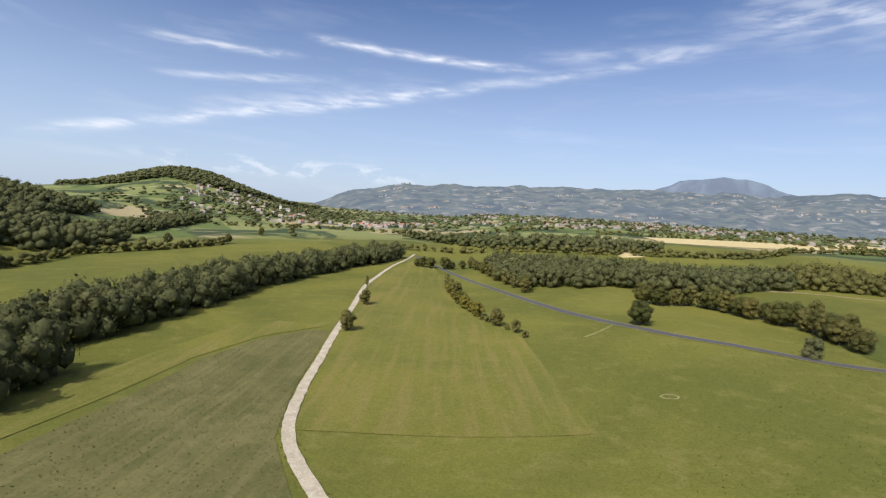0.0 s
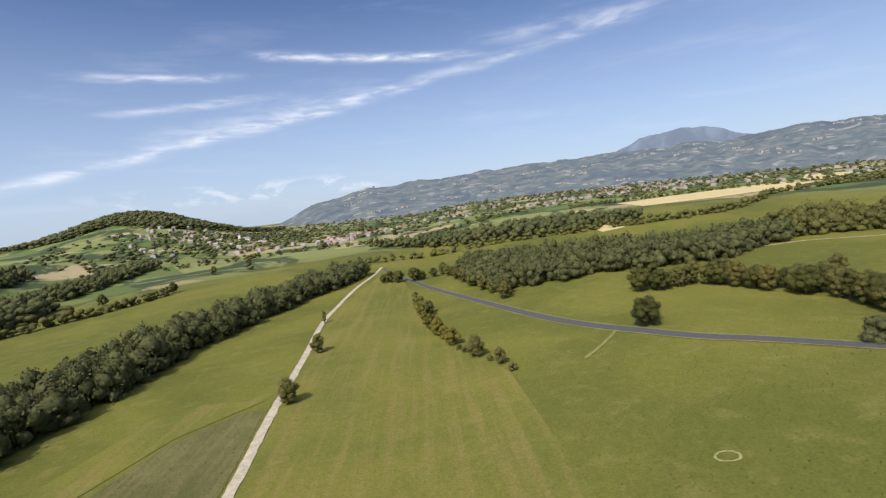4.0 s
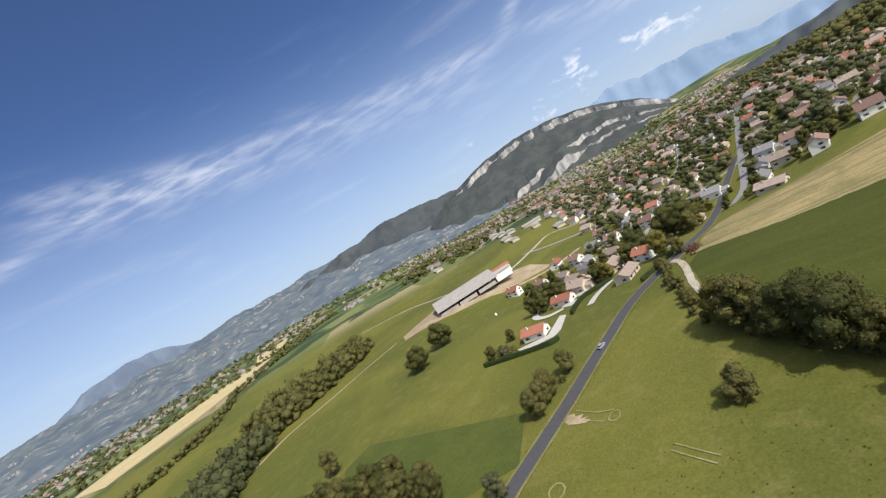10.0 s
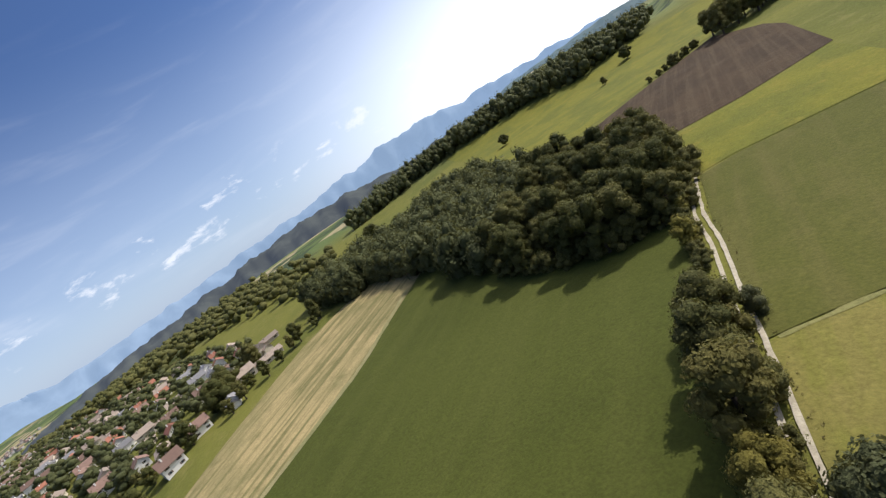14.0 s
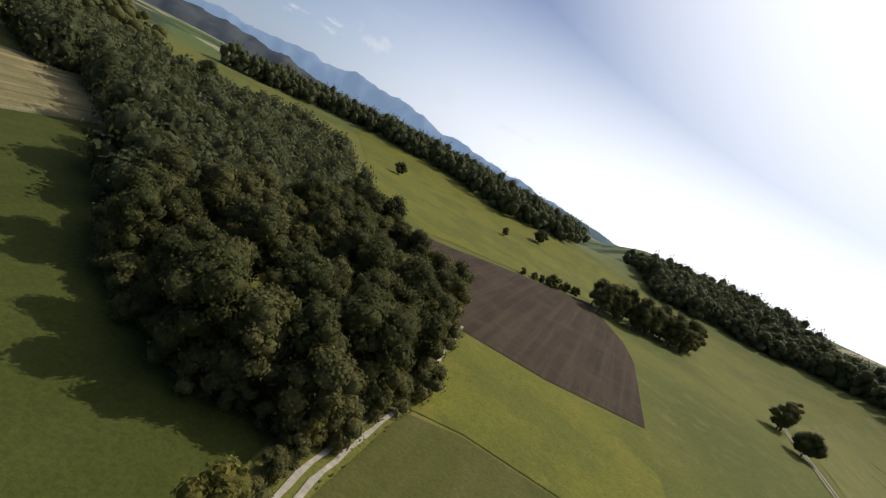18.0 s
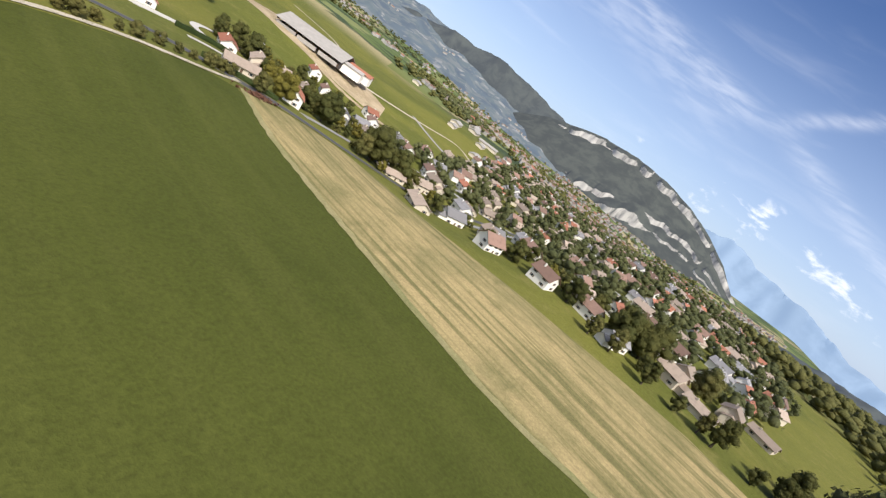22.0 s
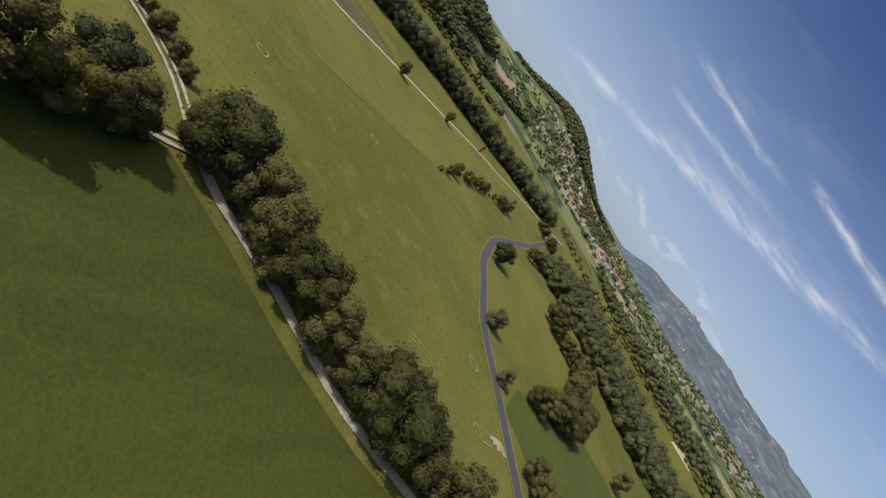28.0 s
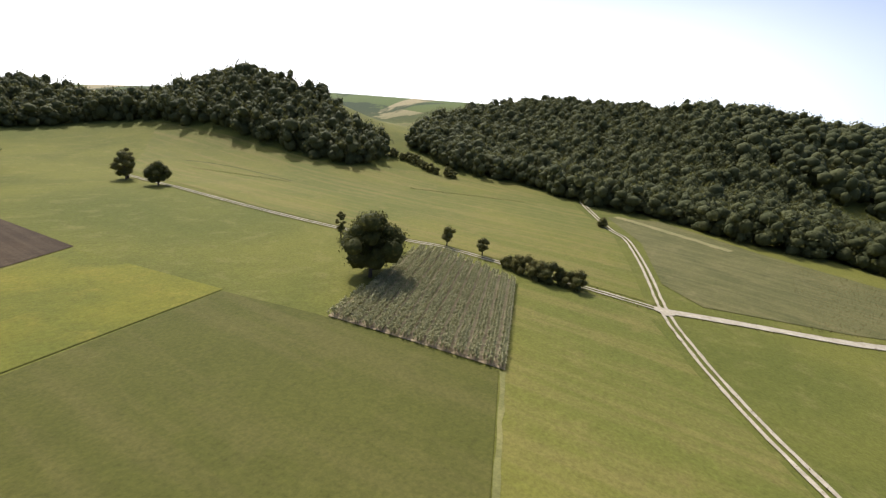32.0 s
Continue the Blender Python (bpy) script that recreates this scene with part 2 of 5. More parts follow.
M_PLOUGH = meadow("ploughed_soil", (0.056, 0.036, 0.019), (0.040, 0.026, 0.014), (0.080, 0.056, 0.032), 2.2, 38.0, 0.5, 0.04)
M_WHEAT = meadow("ripe_grain", (0.480, 0.390, 0.200), (0.420, 0.340, 0.170), (0.530, 0.440, 0.250), 6.0, 70.0, 0.4, 0.02)
M_EARTH = meadow("bare_earth", (0.380, 0.300, 0.195), (0.290, 0.225, 0.140), (0.170, 0.160, 0.060), 0, 0, 0.5, 0.08)
M_GRAVEL = meadow("pale_gravel", (0.416, 0.364, 0.275), (0.344, 0.300, 0.221), (0.480, 0.432, 0.344), 0, 0, 0.5, 0.3)
M_ASPHALT = plain("asphalt", (0.075, 0.073, 0.075), 0.85, 0.2, 0.6)
M_LEAF = leafage("leaves_oak", (0.053, 0.064, 0.018), (0.129, 0.120, 0.034))
M_WOODS = leafage("leaves_woodland", (0.056, 0.067, 0.026), (0.140, 0.142, 0.056), one=False)
M_LEAF2 = leafage("leaves_ash", (0.086, 0.092, 0.028), (0.205, 0.178, 0.056), 0.15)
M_WOODS2 = leafage("leaves_hedgerow", (0.073, 0.079, 0.024), (0.165, 0.151, 0.046), one=False)
M_LEAF3 = leafage("leaves_willow", (0.095, 0.103, 0.046), (0.168, 0.168, 0.077))
M_LEAF4 = leafage("leaves_yellow", (0.124, 0.117, 0.023), (0.250, 0.208, 0.041), 0.3)
M_BARK = plain("bark", (0.085, 0.065, 0.045), 0.9, 0.3, 6.0)


def far_land():
    """Grass near by, and farther out the patchwork of the valley's fields."""
    m, n, b = material("land", 0.92, 0.1)
    p = place(n)
    big = n.step(n.cloud(p, 0.010, 4.0, 0.55, 0.6), 0.36, 0.64)
    mid = n.cloud(p, 0.11, 4.0, 0.6, 0.3)
    fine = n.cloud(p, 1.3, 4.0, 0.7)
    c = n.mix(big, (0.094, 0.101, 0.021), (0.136, 0.132, 0.027))
    c = n.mix(n.math("MULTIPLY", n.step(mid, 0.50, 0.74), 0.45), c, (0.190, 0.162, 0.056))
    vor = n.make("ShaderNodeTexVoronoi")
    n.put(vor.inputs["Vector"], n.mapped(p, (1 / 210, 1 / 120, 0.0), 28))
    vor.inputs["Scale"].default_value = 1.0
    sep = n.make("ShaderNodeSeparateColor")
    n.put(sep.inputs[0], vor.outputs["Color"])
    r1, r2 = sep.outputs[0], sep.outputs[1]
    f = n.mix(n.step(r1, 0.2, 0.9), (0.095, 0.125, 0.040), (0.185, 0.195, 0.075))
    f = n.mix(n.step(r2, 0.76, 0.80), f, (0.300, 0.250, 0.140))
    woods = n.step(n.cloud(p, 0.0075, 5.0, 0.62, 0.8), 0.50, 0.56)
    f = n.mix(woods, f, (0.045, 0.062, 0.030))
    sx = n.make("ShaderNodeSeparateXYZ")
    n.put(sx.inputs[0], p)
    dx, dy = n.math("SUBTRACT", sx.outputs[0], 130.0), n.math("SUBTRACT", sx.outputs[1], 180.0)
    d = n.math("SQRT", n.math("ADD", n.math("MULTIPLY", dx, dx), n.math("MULTIPLY", dy, dy)))
    c = n.mix(n.step(d, 620, 800), c, f)
    tufty = n.cloud(p, 0.38, 4.0, 0.65)
    g = n.math("MULTIPLY", n.math("MULTIPLY_ADD", fine, 1.0, 0.48), n.math("MULTIPLY_ADD", tufty, 0.36, 0.82))
    k = n.make("ShaderNodeCombineXYZ")
    for s in k.inputs:
        n.put(s, g)
    n.put(b.inputs["Base Color"], n.mix(1.0, c, k.outputs[0], "MULTIPLY"))
    bumped(n, b, fine, 0.6, 0.25)
    return m


M_LAND = far_land()


def distance(name, colour, haze_glow, fields=0.0, rock=None, patch=0.004):
    """Far hills, with the haze of miles of bright air painted on as emission; fields: how much of them is open land."""
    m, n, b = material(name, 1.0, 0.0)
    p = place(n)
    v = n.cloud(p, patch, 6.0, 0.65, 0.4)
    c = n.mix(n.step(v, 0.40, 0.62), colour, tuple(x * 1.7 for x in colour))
    if fields:
        vor = n.make("ShaderNodeTexVoronoi")
        n.put(vor.inputs["Vector"], n.mapped(p, (1 / 42, 1 / 34, 1 / 40), 20))
        vor.inputs["Scale"].default_value = 1.0
        sep = n.make("ShaderNodeSeparateColor")
        n.put(sep.inputs[0], vor.outputs["Color"])
        open_land = n.mix(n.step(sep.outputs[0], 0.2, 0.9), (0.050, 0.060, 0.040), (0.100, 0.098, 0.070))
        open_land = n.mix(n.step(sep.outputs[1], 0.86, 0.96), open_land, (0.21, 0.19, 0.155))
        c = n.mix(n.math("MULTIPLY", n.step(n.cloud(p, 0.009, 5.0, 0.62, 0.5), 0.45, 0.50), fields), c, open_land)
    if rock:
        sz = n.make("ShaderNodeSeparateXYZ")
        n.put(sz.inputs[0], n.make("ShaderNodeNewGeometry").outputs["True Normal"])
        streak = n.cloud(n.mapped(p, (0.035, 0.035, 0.008)), 1.0, 5.0, 0.7)
        face = n.mix(n.step(streak, 0.35, 0.62), tuple(x * 0.45 for x in rock), rock)
        c = n.mix(n.math("MULTIPLY", n.step(n.math("ABSOLUTE", sz.outputs[2]), 0.55, 0.38), n.step(streak, 0.30, 0.42)), c, face)
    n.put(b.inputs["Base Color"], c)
    # air haze put into the surface: the hills emit a bluish light
    b.inputs["Emission Color"].default_value = (*haze_glow, 1)
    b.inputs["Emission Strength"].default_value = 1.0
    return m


# ---- ground ----
CX, CY = 150.0, 90.0


def ease(v):
    v = min(1.0, max(0.0, v))
    return v * v * (3 - 2 * v)


def ground_z(x, y):
    z = 12 - 0.03 * min(450.0, max(-225.0, y))
    z += 14 * ease((x - 100) / 300) * ease((y - 350) / 400) - 12 * ease((150 - x) / 150) * ease((y + 50) / 250) - 4 * ease((y - 900) / 1400)
    west = 76 * ease((-x - 150 - 0.5 * min(1050.0, max(0.0, y))) / 345) * (1 - ease((y - 675) / 750))
    s = -0.87 * x - 0.5 * y
    southwest = 42 * ease((s - 112) / 450) * (1 - ease((s - 450) / 390))
    z += max(west, southwest) + 9 * ease((-y - 210) / 480) * (1 - ease((-y - 900) / 1350))
    ac, al = 0.85 * (x + 1125) + 0.53 * (y - 1965), -0.53 * (x + 1125) + 0.85 * (y - 1965)
    z += 140 * math.exp(-((ac / 300) ** 2 + (al / 630) ** 2))
    z -= 60 * ease((x - 705) / 1350) * (1 - ease((y - 750) / 1050)) + 14 * ease((x - 310) / 120) * ease(y / 100) * (1 - ease((y - 200) / 150))
    z += 4 * math.exp(-(((x - 265) / 60) ** 2 + ((y - 120) / 40) ** 2)) + 4 * math.exp(-(((x - 155) / 45) ** 2 + ((y - 20) / 60) ** 2))
    z += 7 * math.exp(-(((x - 465) / 110) ** 2 + ((y - 315) / 80) ** 2))
    z += 44 * math.exp(-(((x + 175) / 85) ** 2 + ((y + 395) / 120) ** 2)) + 16 * math.exp(-(((x - 40) / 130) ** 2 + ((y + 580) / 60) ** 2)) + 12 * math.exp(-(((x - 330) / 220) ** 2 + ((y + 490) / 70) ** 2))
    z -= 45 * ease((-y - 560) / 300) * ease((x - 80) / 150)
    return z


def sheet(name, verts, faces, mat, parent=None, smooth=False):
    me = bpy.data.meshes.new(name)
    me.from_pydata(verts, [], faces)
    me.materials.append(mat)
    if smooth:
        me.polygons.foreach_set("use_smooth", [True] * len(me.polygons))
    ob = new(name, me)
    if parent:
        ob.parent = parent
    return ob


def axis(c):
    near = [c + 9.0 * i for i in range(-80, 81)]
    far, step = [], 20.0
    d = 720.0
    while d < 3700:
        d += step
        step *= 1.17
        far.append(d)
    return [c - d for d in reversed(far)] + near + [c + d for d in far]


gx, gy = axis(CX), axis(CY)
verts = [(x, y, ground_z(x, y)) for y in gy for x in gx]
w_ = len(gx)
faces = [(j * w_ + i, j * w_ + i + 1, (j + 1) * w_ + i + 1, (j + 1) * w_ + i) for j in range(len(gy) - 1) for i in range(w_ - 1)]
ground = sheet("ground", verts, faces, M_LAND, smooth=True)
tagged(ground, "rolling green farmland with a patchwork valley beyond", "ground", kind="structure")


def drape(name, poly, mat, label, lift=0.16, cell=9.0):
    """A field laid on the ground."""
    bm = bmesh.new()
    bm.faces.new([bm.verts.new((x, y, 0)) for x, y in poly])
    for k in (0, 1):
        lo, hi = min(p[k] for p in poly), max(p[k] for p in poly)
        start = (CX, CY)[k]
        c = start + math.floor((lo - start) / cell) * cell + cell
        while c < hi:
            no = (1, 0, 0) if k == 0 else (0, 1, 0)
            bmesh.ops.bisect_plane(bm, geom=bm.verts[:] + bm.edges[:] + bm.faces[:], plane_co=(c, c, 0), plane_no=no)
            c += cell
    for v in bm.verts:
        v.co.z = ground_z(v.co.x, v.co.y) + lift
    bmesh.ops.recalc_face_normals(bm, faces=bm.faces[:])
    if sum(f.normal.z for f in bm.faces) < 0:
        bmesh.ops.reverse_faces(bm, faces=bm.faces[:])
    me = bpy.data.meshes.new(name)
    bm.to_mesh(me)
    bm.free()
    me.materials.append(mat)
    return tagged(new(name, me), label, "field", kind="structure")


def curve_points(pts, step=3.0):
    """Points along a smooth line through pts."""
    out = []
    P = [pts[0], *pts, pts[-1]]
    for i in range(1, len(P) - 2):
        p0, p1, p2, p3 = (Vector((*P[k], 0)) for k in (i - 1, i, i + 1, i + 2))
        n = max(2, int((p2 - p1).length / step))
        for k in range(n):
            t = k / n
            out.append(0.5 * (2 * p1 + (p2 - p0) * t + (2 * p0 - 5 * p1 + 4 * p2 - p3) * t * t + (3 * p1 - p0 - 3 * p2 + p3) * t ** 3))
    out.append(Vector((*pts[-1], 0)))
    return out


def ribbon(name, pts, width, mat, label, lift=0.16, offset=0.0, ragged=0.0, category="road", parent=None):
    line = curve_points(pts)
    vs, fs = [], []
    for i, p in enumerate(line):
        d = (line[min(i + 1, len(line) - 1)] - line[max(i - 1, 0)]).normalized()
        s = Vector((d.y, -d.x, 0))
        w = width / 2
        for sign in (-1, 1):
            q = p + s * (offset + sign * (w + ragged * noise.noise(p * 0.35 + Vector((sign * 9, 0, 0)))))
            vs.append((q.x, q.y, ground_z(q.x, q.y) + lift))
        if i:
            k = 2 * i
            fs.append((k - 2, k - 1, k + 1, k))
    ob = sheet(name, vs, fs, mat, parent)
    if not parent:
        tagged(ob, label, category, kind="structure")
    return ob


TRACK_N = [(24, 10), (13, 32), (-1, 60), (-22, 90), (-40, 122), (-48, 160), (-52, 200), (-56, 242), (-61, 314), (-68, 400), (-66, 470), (-60, 540), (-50, 600), (-45, 660)]
TRACK_S = [(-150, -62), (-118, -46), (-81, -28), (-65, -17), (-20, -2), (24, 10), (50, 20), (74, 31), (92, 40.5), (106, 47.5), (119, 55), (132, 60.5), (150, 64)]
TRACK_X = [(33, -285), (34, -240), (34, -166), (31, -115), (24, -83), (21, -69), (23, -42), (24, -14), (24, 10)]
HEDGE_PATH = [(174, -128), (170, -105), (166, -82), (165, -62), (164, -44), (161, -26), (159, -5), (157, 12), (155, 32), (153, 50), (152, 64)]
HEDGE_PATH_E = [(152, 64), (162, 69), (170, 75), (180, 82), (196, 91), (209, 100), (223, 111), (240, 118), (266, 122), (288, 122.5), (300, 124), (306, 127)]
ROAD = [(-40, 640), (-22, 580), (-2, 530), (16, 482), (34, 436), (56, 370), (76, 312), (91, 279), (106, 255), (120, 235), (135, 221), (151, 207), (167, 195), (193, 185), (221, 173), (245, 163), (258, 157), (280, 147), (296, 135), (310, 124), (328, 115), (347, 107), (372, 102), (430, 88), (510, 60)]
drape("field_mown", [(-64, 470), (-40, 600), (-13, 543), (14, 361), (32, 279), (43, 243), (46, 171), (46, 131), (-7, 127), (-40, 126), (-46, 160), (-50, 200), (-54, 242), (-59, 314), (-66, 400)], M_LIGHT, "light green mown field beside the gravel track")
drape("field_fallow", [(8, 20), (-10, 60), (-28, 90), (-43, 120), (-51, 160), (-55, 200), (-60, 242), (-69, 243), (-88, 220), (-98, 185), (-99, 144), (-100, 95), (-112, 40), (-140, -10), (-118, -38), (-65, -10), (-5, 6)], M_WEED, "brownish weedy fallow field beside the crossing tracks")
drape("strip_dry", [(-63, 254), (-88, 226), (-102, 187), (-104, 144), (-108, 95), (-122, 95), (-124, 147), (-121, 190), (-110, 236), (-92, 258)], M_LIGHT, "light grass strip along a fallow field", 0.2)
drape("field_sown", [(176, -62), (168, -30), (162, 0), (159, 25), (156, 45), (155, 58), (172, 70), (190, 81), (210, 95), (225, 108), (240, 115.5), (266, 119.5), (290, 120.5), (300, 116), (297, 90), (295, 60), (293, 30), (291, 0), (291, -30), (300, -104), (280, -98), (259, -84), (235, -72), (208, -60), (190, -56)], M_SOWN, "deep green young crop in a wide field")
drape("field_stubble", [(301, 116), (311, 114.5), (328, 109), (340, 102), (347, 95), (352, 80), (354, 50), (357, 20), (362, -8), (367, -35), (370, -62), (366, -85), (358, -112), (300, -108), (291, -30), (291, 0), (293, 30), (295, 60), (297, 90)], M_STUB, "straw-coloured stubble field with drilled rows", 0.18)
drape("field_ploughed", [(174, -125), (144, -132), (112, -147), (116, -213), (122, -240), (145, -288), (181, -248), (214, -208), (240, -186), (258, -172), (225, -150), (195, -134)], M_PLOUGH, "dark brown ploughed field beside the wood")
drape("field_lime", [(172, -122), (144, -130), (113, -145), (103, -88), (130, -83), (152, -79), (163, -74)], M_LIME, "bright yellow-green meadow beside ploughed land")
drape("field_tracks", [(93, -13), (38, -32), (29, -20), (28, 4), (50, 15), (74, 27), (92, 37), (106, 44), (121, 52), (149, 60), (153, 36), (156, 13)], M_LIGHT, "bright yellow-green meadow between maize and track")
drape("field_olive", [(93, -14), (156, 12), (158, 0), (161, -34), (163, -72), (152, -78), (104, -87), (98, -60)], M_OLIVE, "olive green meadow between hedge and maize")
drape("field_slope", [(20, 4), (-20, -8), (-65, -23), (-118, -52), (-150, -70), (-165, -120), (-120, -205), (-92, -230), (-85, -290), (-70, -430), (22, -300), (31, -166), (28, -115), (18, -70), (20, -30)], M_LIGHT, "sunlit green hillside meadow below the woods")
drape("field_south", [(150, -294), (185, -252), (243, -192), (275, -215), (333, -300), (450, -440), (335, -448), (252, -424), (212, -455), (150, -470), (100, -462), (110, -310)], M_LIME, "yellow-green meadow rising to a wooded ridge")
drape("field_dark", [(240, 293), (255, 286), (229, 190), (200, 186), (192, 207), (200, 240), (205, 270)], M_DARK, "dark green pasture patch beside the road")
drape("field_grain", [(391, 835), (410, 985), (540, 1030), (690, 1060), (840, 1090), (850, 985), (680, 880), (520, 838)], M_WHEAT, "long pale ripe grain field", 0.9, 30)
drape("field_grain_far", [(900, 1020), (1260, 1340), (1180, 1420), (860, 1060)], M_WHEAT, "far pale ripe grain field", 1.5, 40)
drape("field_grain_small", [(236, 625), (240, 680), (284, 715), (268, 632)], M_WHEAT, "small pale ripe grain field", 0.3)
drape("farmyard", [(440, 365), (418, 350), (432, 300), (462, 250), (488, 222), (520, 250), (512, 290), (482, 338)], M_EARTH, "bare earth and gravel yard round a barn")
ribbon("track_north", TRACK_N, 3.7, M_GRAVEL, "pale gravel farm track with grassy edges", 0.26, 0, 0.5, "track")
for k, o in (("left", -1.05), ("right", 1.05)):
    ribbon("track_south_" + k, TRACK_S, 0.95, M_GRAVEL, "pale wheel rut of a farm track", 0.26, o, 0.25, "track")
    ribbon("track_cross_" + k, TRACK_X, 0.8, M_GRAVEL, "pale wheel rut of a grassy track", 0.28, o, 0.25, "track")
    ribbon("track_hedge_" + k, HEDGE_PATH, 0.9, M_GRAVEL, "pale wheel rut of a track beside a hedge", 0.26, o, 0.3, "track")
ribbon("track_hedge_east", HEDGE_PATH_E, 2.8, M_GRAVEL, "pale earth track between hedge and crop", 0.26, 0, 0.5, "track")
ribbon("path_barn", [(264, 424), (300, 424), (330, 424), (368, 406), (400, 392), (430, 368)], 3.4, M_EARTH, "pale earth path along the wood's edge", 0.24, 0, 0.7, "track")
road = ribbon("road", ROAD, 5.8, M_ASPHALT, "dark asphalt country road with grass verges", 0.24)
ribbon("verge_left", ROAD, 1.1, M_EDGE, "dry grass verge of a country road", 0.21, -3.4, 0.4, "verge")
ribbon("verge_right", ROAD, 1.1, M_EDGE, "dry grass verge of a country road", 0.21, 3.4, 0.4, "verge")

# ---- far hills ----


def ridge(name, tops, dist, depth, base, mat, label, rough=1.0, seed=0.0, cliffs=None, gentle=False):
    """A chain of hills: tops are (compass degrees, degrees above the eye's level) pairs; cliffs: a function that gives the rock bands as (middle, half height) of the slope."""
    a0, a1 = tops[0][0], tops[-1][0]
    reach = dist + (1.15 if cliffs else 0.85 if gentle else 0.72) * depth
    tops = [(a, 70 + reach * math.tan(radians(e))) for a, e in tops]
    na, nd = max(40, int((a1 - a0) * (9 if cliffs else 4))), 80 if cliffs else 18
    vs, fs = [], []
    for i in range(na + 1):
        a = a0 + (a1 - a0) * i / na
        h = np.interp(a, [p[0] for p in tops], [p[1] for p in tops])
        h = base + (h - base) * ease(min(i, na - i) / (0.07 * na))
        bands = cliffs(a) if cliffs else ()
        for j in range(nd + 1):
            u = j / nd
            r = noise.fractal((a * 0.35 + seed, u * 2.0, seed), 0.9, 2.1, 5)
            if cliffs:
                shift = 0.05 * noise.noise((a * 0.9, u * 2, seed))
                run = u - sum(0.97 * min(2 * w, max(0.0, u + shift - m + w)) - 1.94 * w * ease((u + shift - m - w) / 0.12) for m, w in bands)
                d = dist + depth * 1.2 * run + 7 * noise.noise((a * 0.35, u * 2, seed))
                z = base + (h - base) * u + 3.0 * r * ease(u / 0.2)
            else:
                up = ease(u / 0.72) if u < 0.72 else 1 - 0.5 * ease((u - 0.72) / 0.28)
                if gentle:
                    up = (u / 0.85) ** 1.25 if u < 0.85 else 1 - 0.5 * ease((u - 0.85) / 0.15)
                d = dist + depth * u + 60 * noise.noise((a * 0.6 + seed, u * 3, seed))
                z = base + (h - base) * up * (1 + 0.10 * rough * r) + 9 * rough * r * ease(u / 0.3)
            vs.append((CX + math.sin(radians(a)) * d, CY + math.cos(radians(a)) * d, z))
        if cliffs:
            vs.append((CX + math.sin(radians(a)) * (d + 400), CY + math.cos(radians(a)) * (d + 400), base + (h - base) * 0.8))
    m = nd + 2 if cliffs else nd + 1
    for i in range(na):
        for j in range(m - 1):
            k = i * m + j
            fs.append((k, k + 1, k + m + 1, k + m))
    ob = sheet(name, vs, fs, mat, smooth=not cliffs)
    return tagged(ob, label, "hills", kind="structure")


def limestone(a):
    """Two rock bands: one below the rim, one that climbs across the face, with a bare scar in it."""
    gap = noise.noise((a * 0.75, 3.3, 0))
    gap2 = noise.noise((a * 0.8, 9.1, 0))
    rim = (0.046 + 0.02 * gap + 0.05 * ease((a - 90) / 4)) * ease((a - 68) / 3) * ease((gap + 0.42) / 0.2)
    low = np.interp(a, (68, 76, 82, 88, 93, 97), (0.10, 0.26, 0.46, 0.58, 0.62, 0.66))
    face = (0.040 + 0.016 * gap2) * ease((a - 69) / 3) * ease((gap2 + 0.42) / 0.2)
    scar = 0.075 * ease((a - 77.5) / 2.5) * (1 - ease((a - 82) / 3)) + 0.022 * ease((a - 84) / 2) * ease((gap + 0.2) / 0.2)
    return [(0.90, rim), (low, face), (low - 0.15, scar)]


# dull base colours, each with an emission that stands in for blue air haze
M_FAR = distance("far_haze_blue", (0.050, 0.058, 0.065), (0.135, 0.172, 0.250))
M_FARTHEST = distance("farthest_haze_blue", (0.05, 0.06, 0.07), (0.270, 0.380, 0.540))
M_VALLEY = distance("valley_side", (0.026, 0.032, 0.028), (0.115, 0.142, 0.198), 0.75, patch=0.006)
M_MIDHILL = distance("haze_blue_hills", (0.050, 0.066, 0.045), (0.095, 0.135, 0.190), 0.4, patch=0.009)
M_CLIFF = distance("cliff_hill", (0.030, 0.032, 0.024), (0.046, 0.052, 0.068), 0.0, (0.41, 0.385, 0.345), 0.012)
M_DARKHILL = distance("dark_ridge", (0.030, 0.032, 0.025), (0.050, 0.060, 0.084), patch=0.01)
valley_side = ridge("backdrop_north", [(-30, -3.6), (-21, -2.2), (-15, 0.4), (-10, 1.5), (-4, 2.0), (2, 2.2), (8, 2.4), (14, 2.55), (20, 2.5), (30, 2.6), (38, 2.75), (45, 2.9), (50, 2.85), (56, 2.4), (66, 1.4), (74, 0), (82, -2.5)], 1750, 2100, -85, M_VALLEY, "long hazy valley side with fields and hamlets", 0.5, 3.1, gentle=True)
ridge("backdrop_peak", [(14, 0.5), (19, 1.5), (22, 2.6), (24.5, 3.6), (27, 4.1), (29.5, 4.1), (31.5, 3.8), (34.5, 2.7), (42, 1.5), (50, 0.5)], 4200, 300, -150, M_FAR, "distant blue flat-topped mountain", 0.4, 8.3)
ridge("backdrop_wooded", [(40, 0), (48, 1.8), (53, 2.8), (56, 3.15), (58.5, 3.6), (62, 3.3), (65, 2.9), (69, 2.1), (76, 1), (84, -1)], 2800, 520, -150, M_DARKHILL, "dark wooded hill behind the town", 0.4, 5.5)
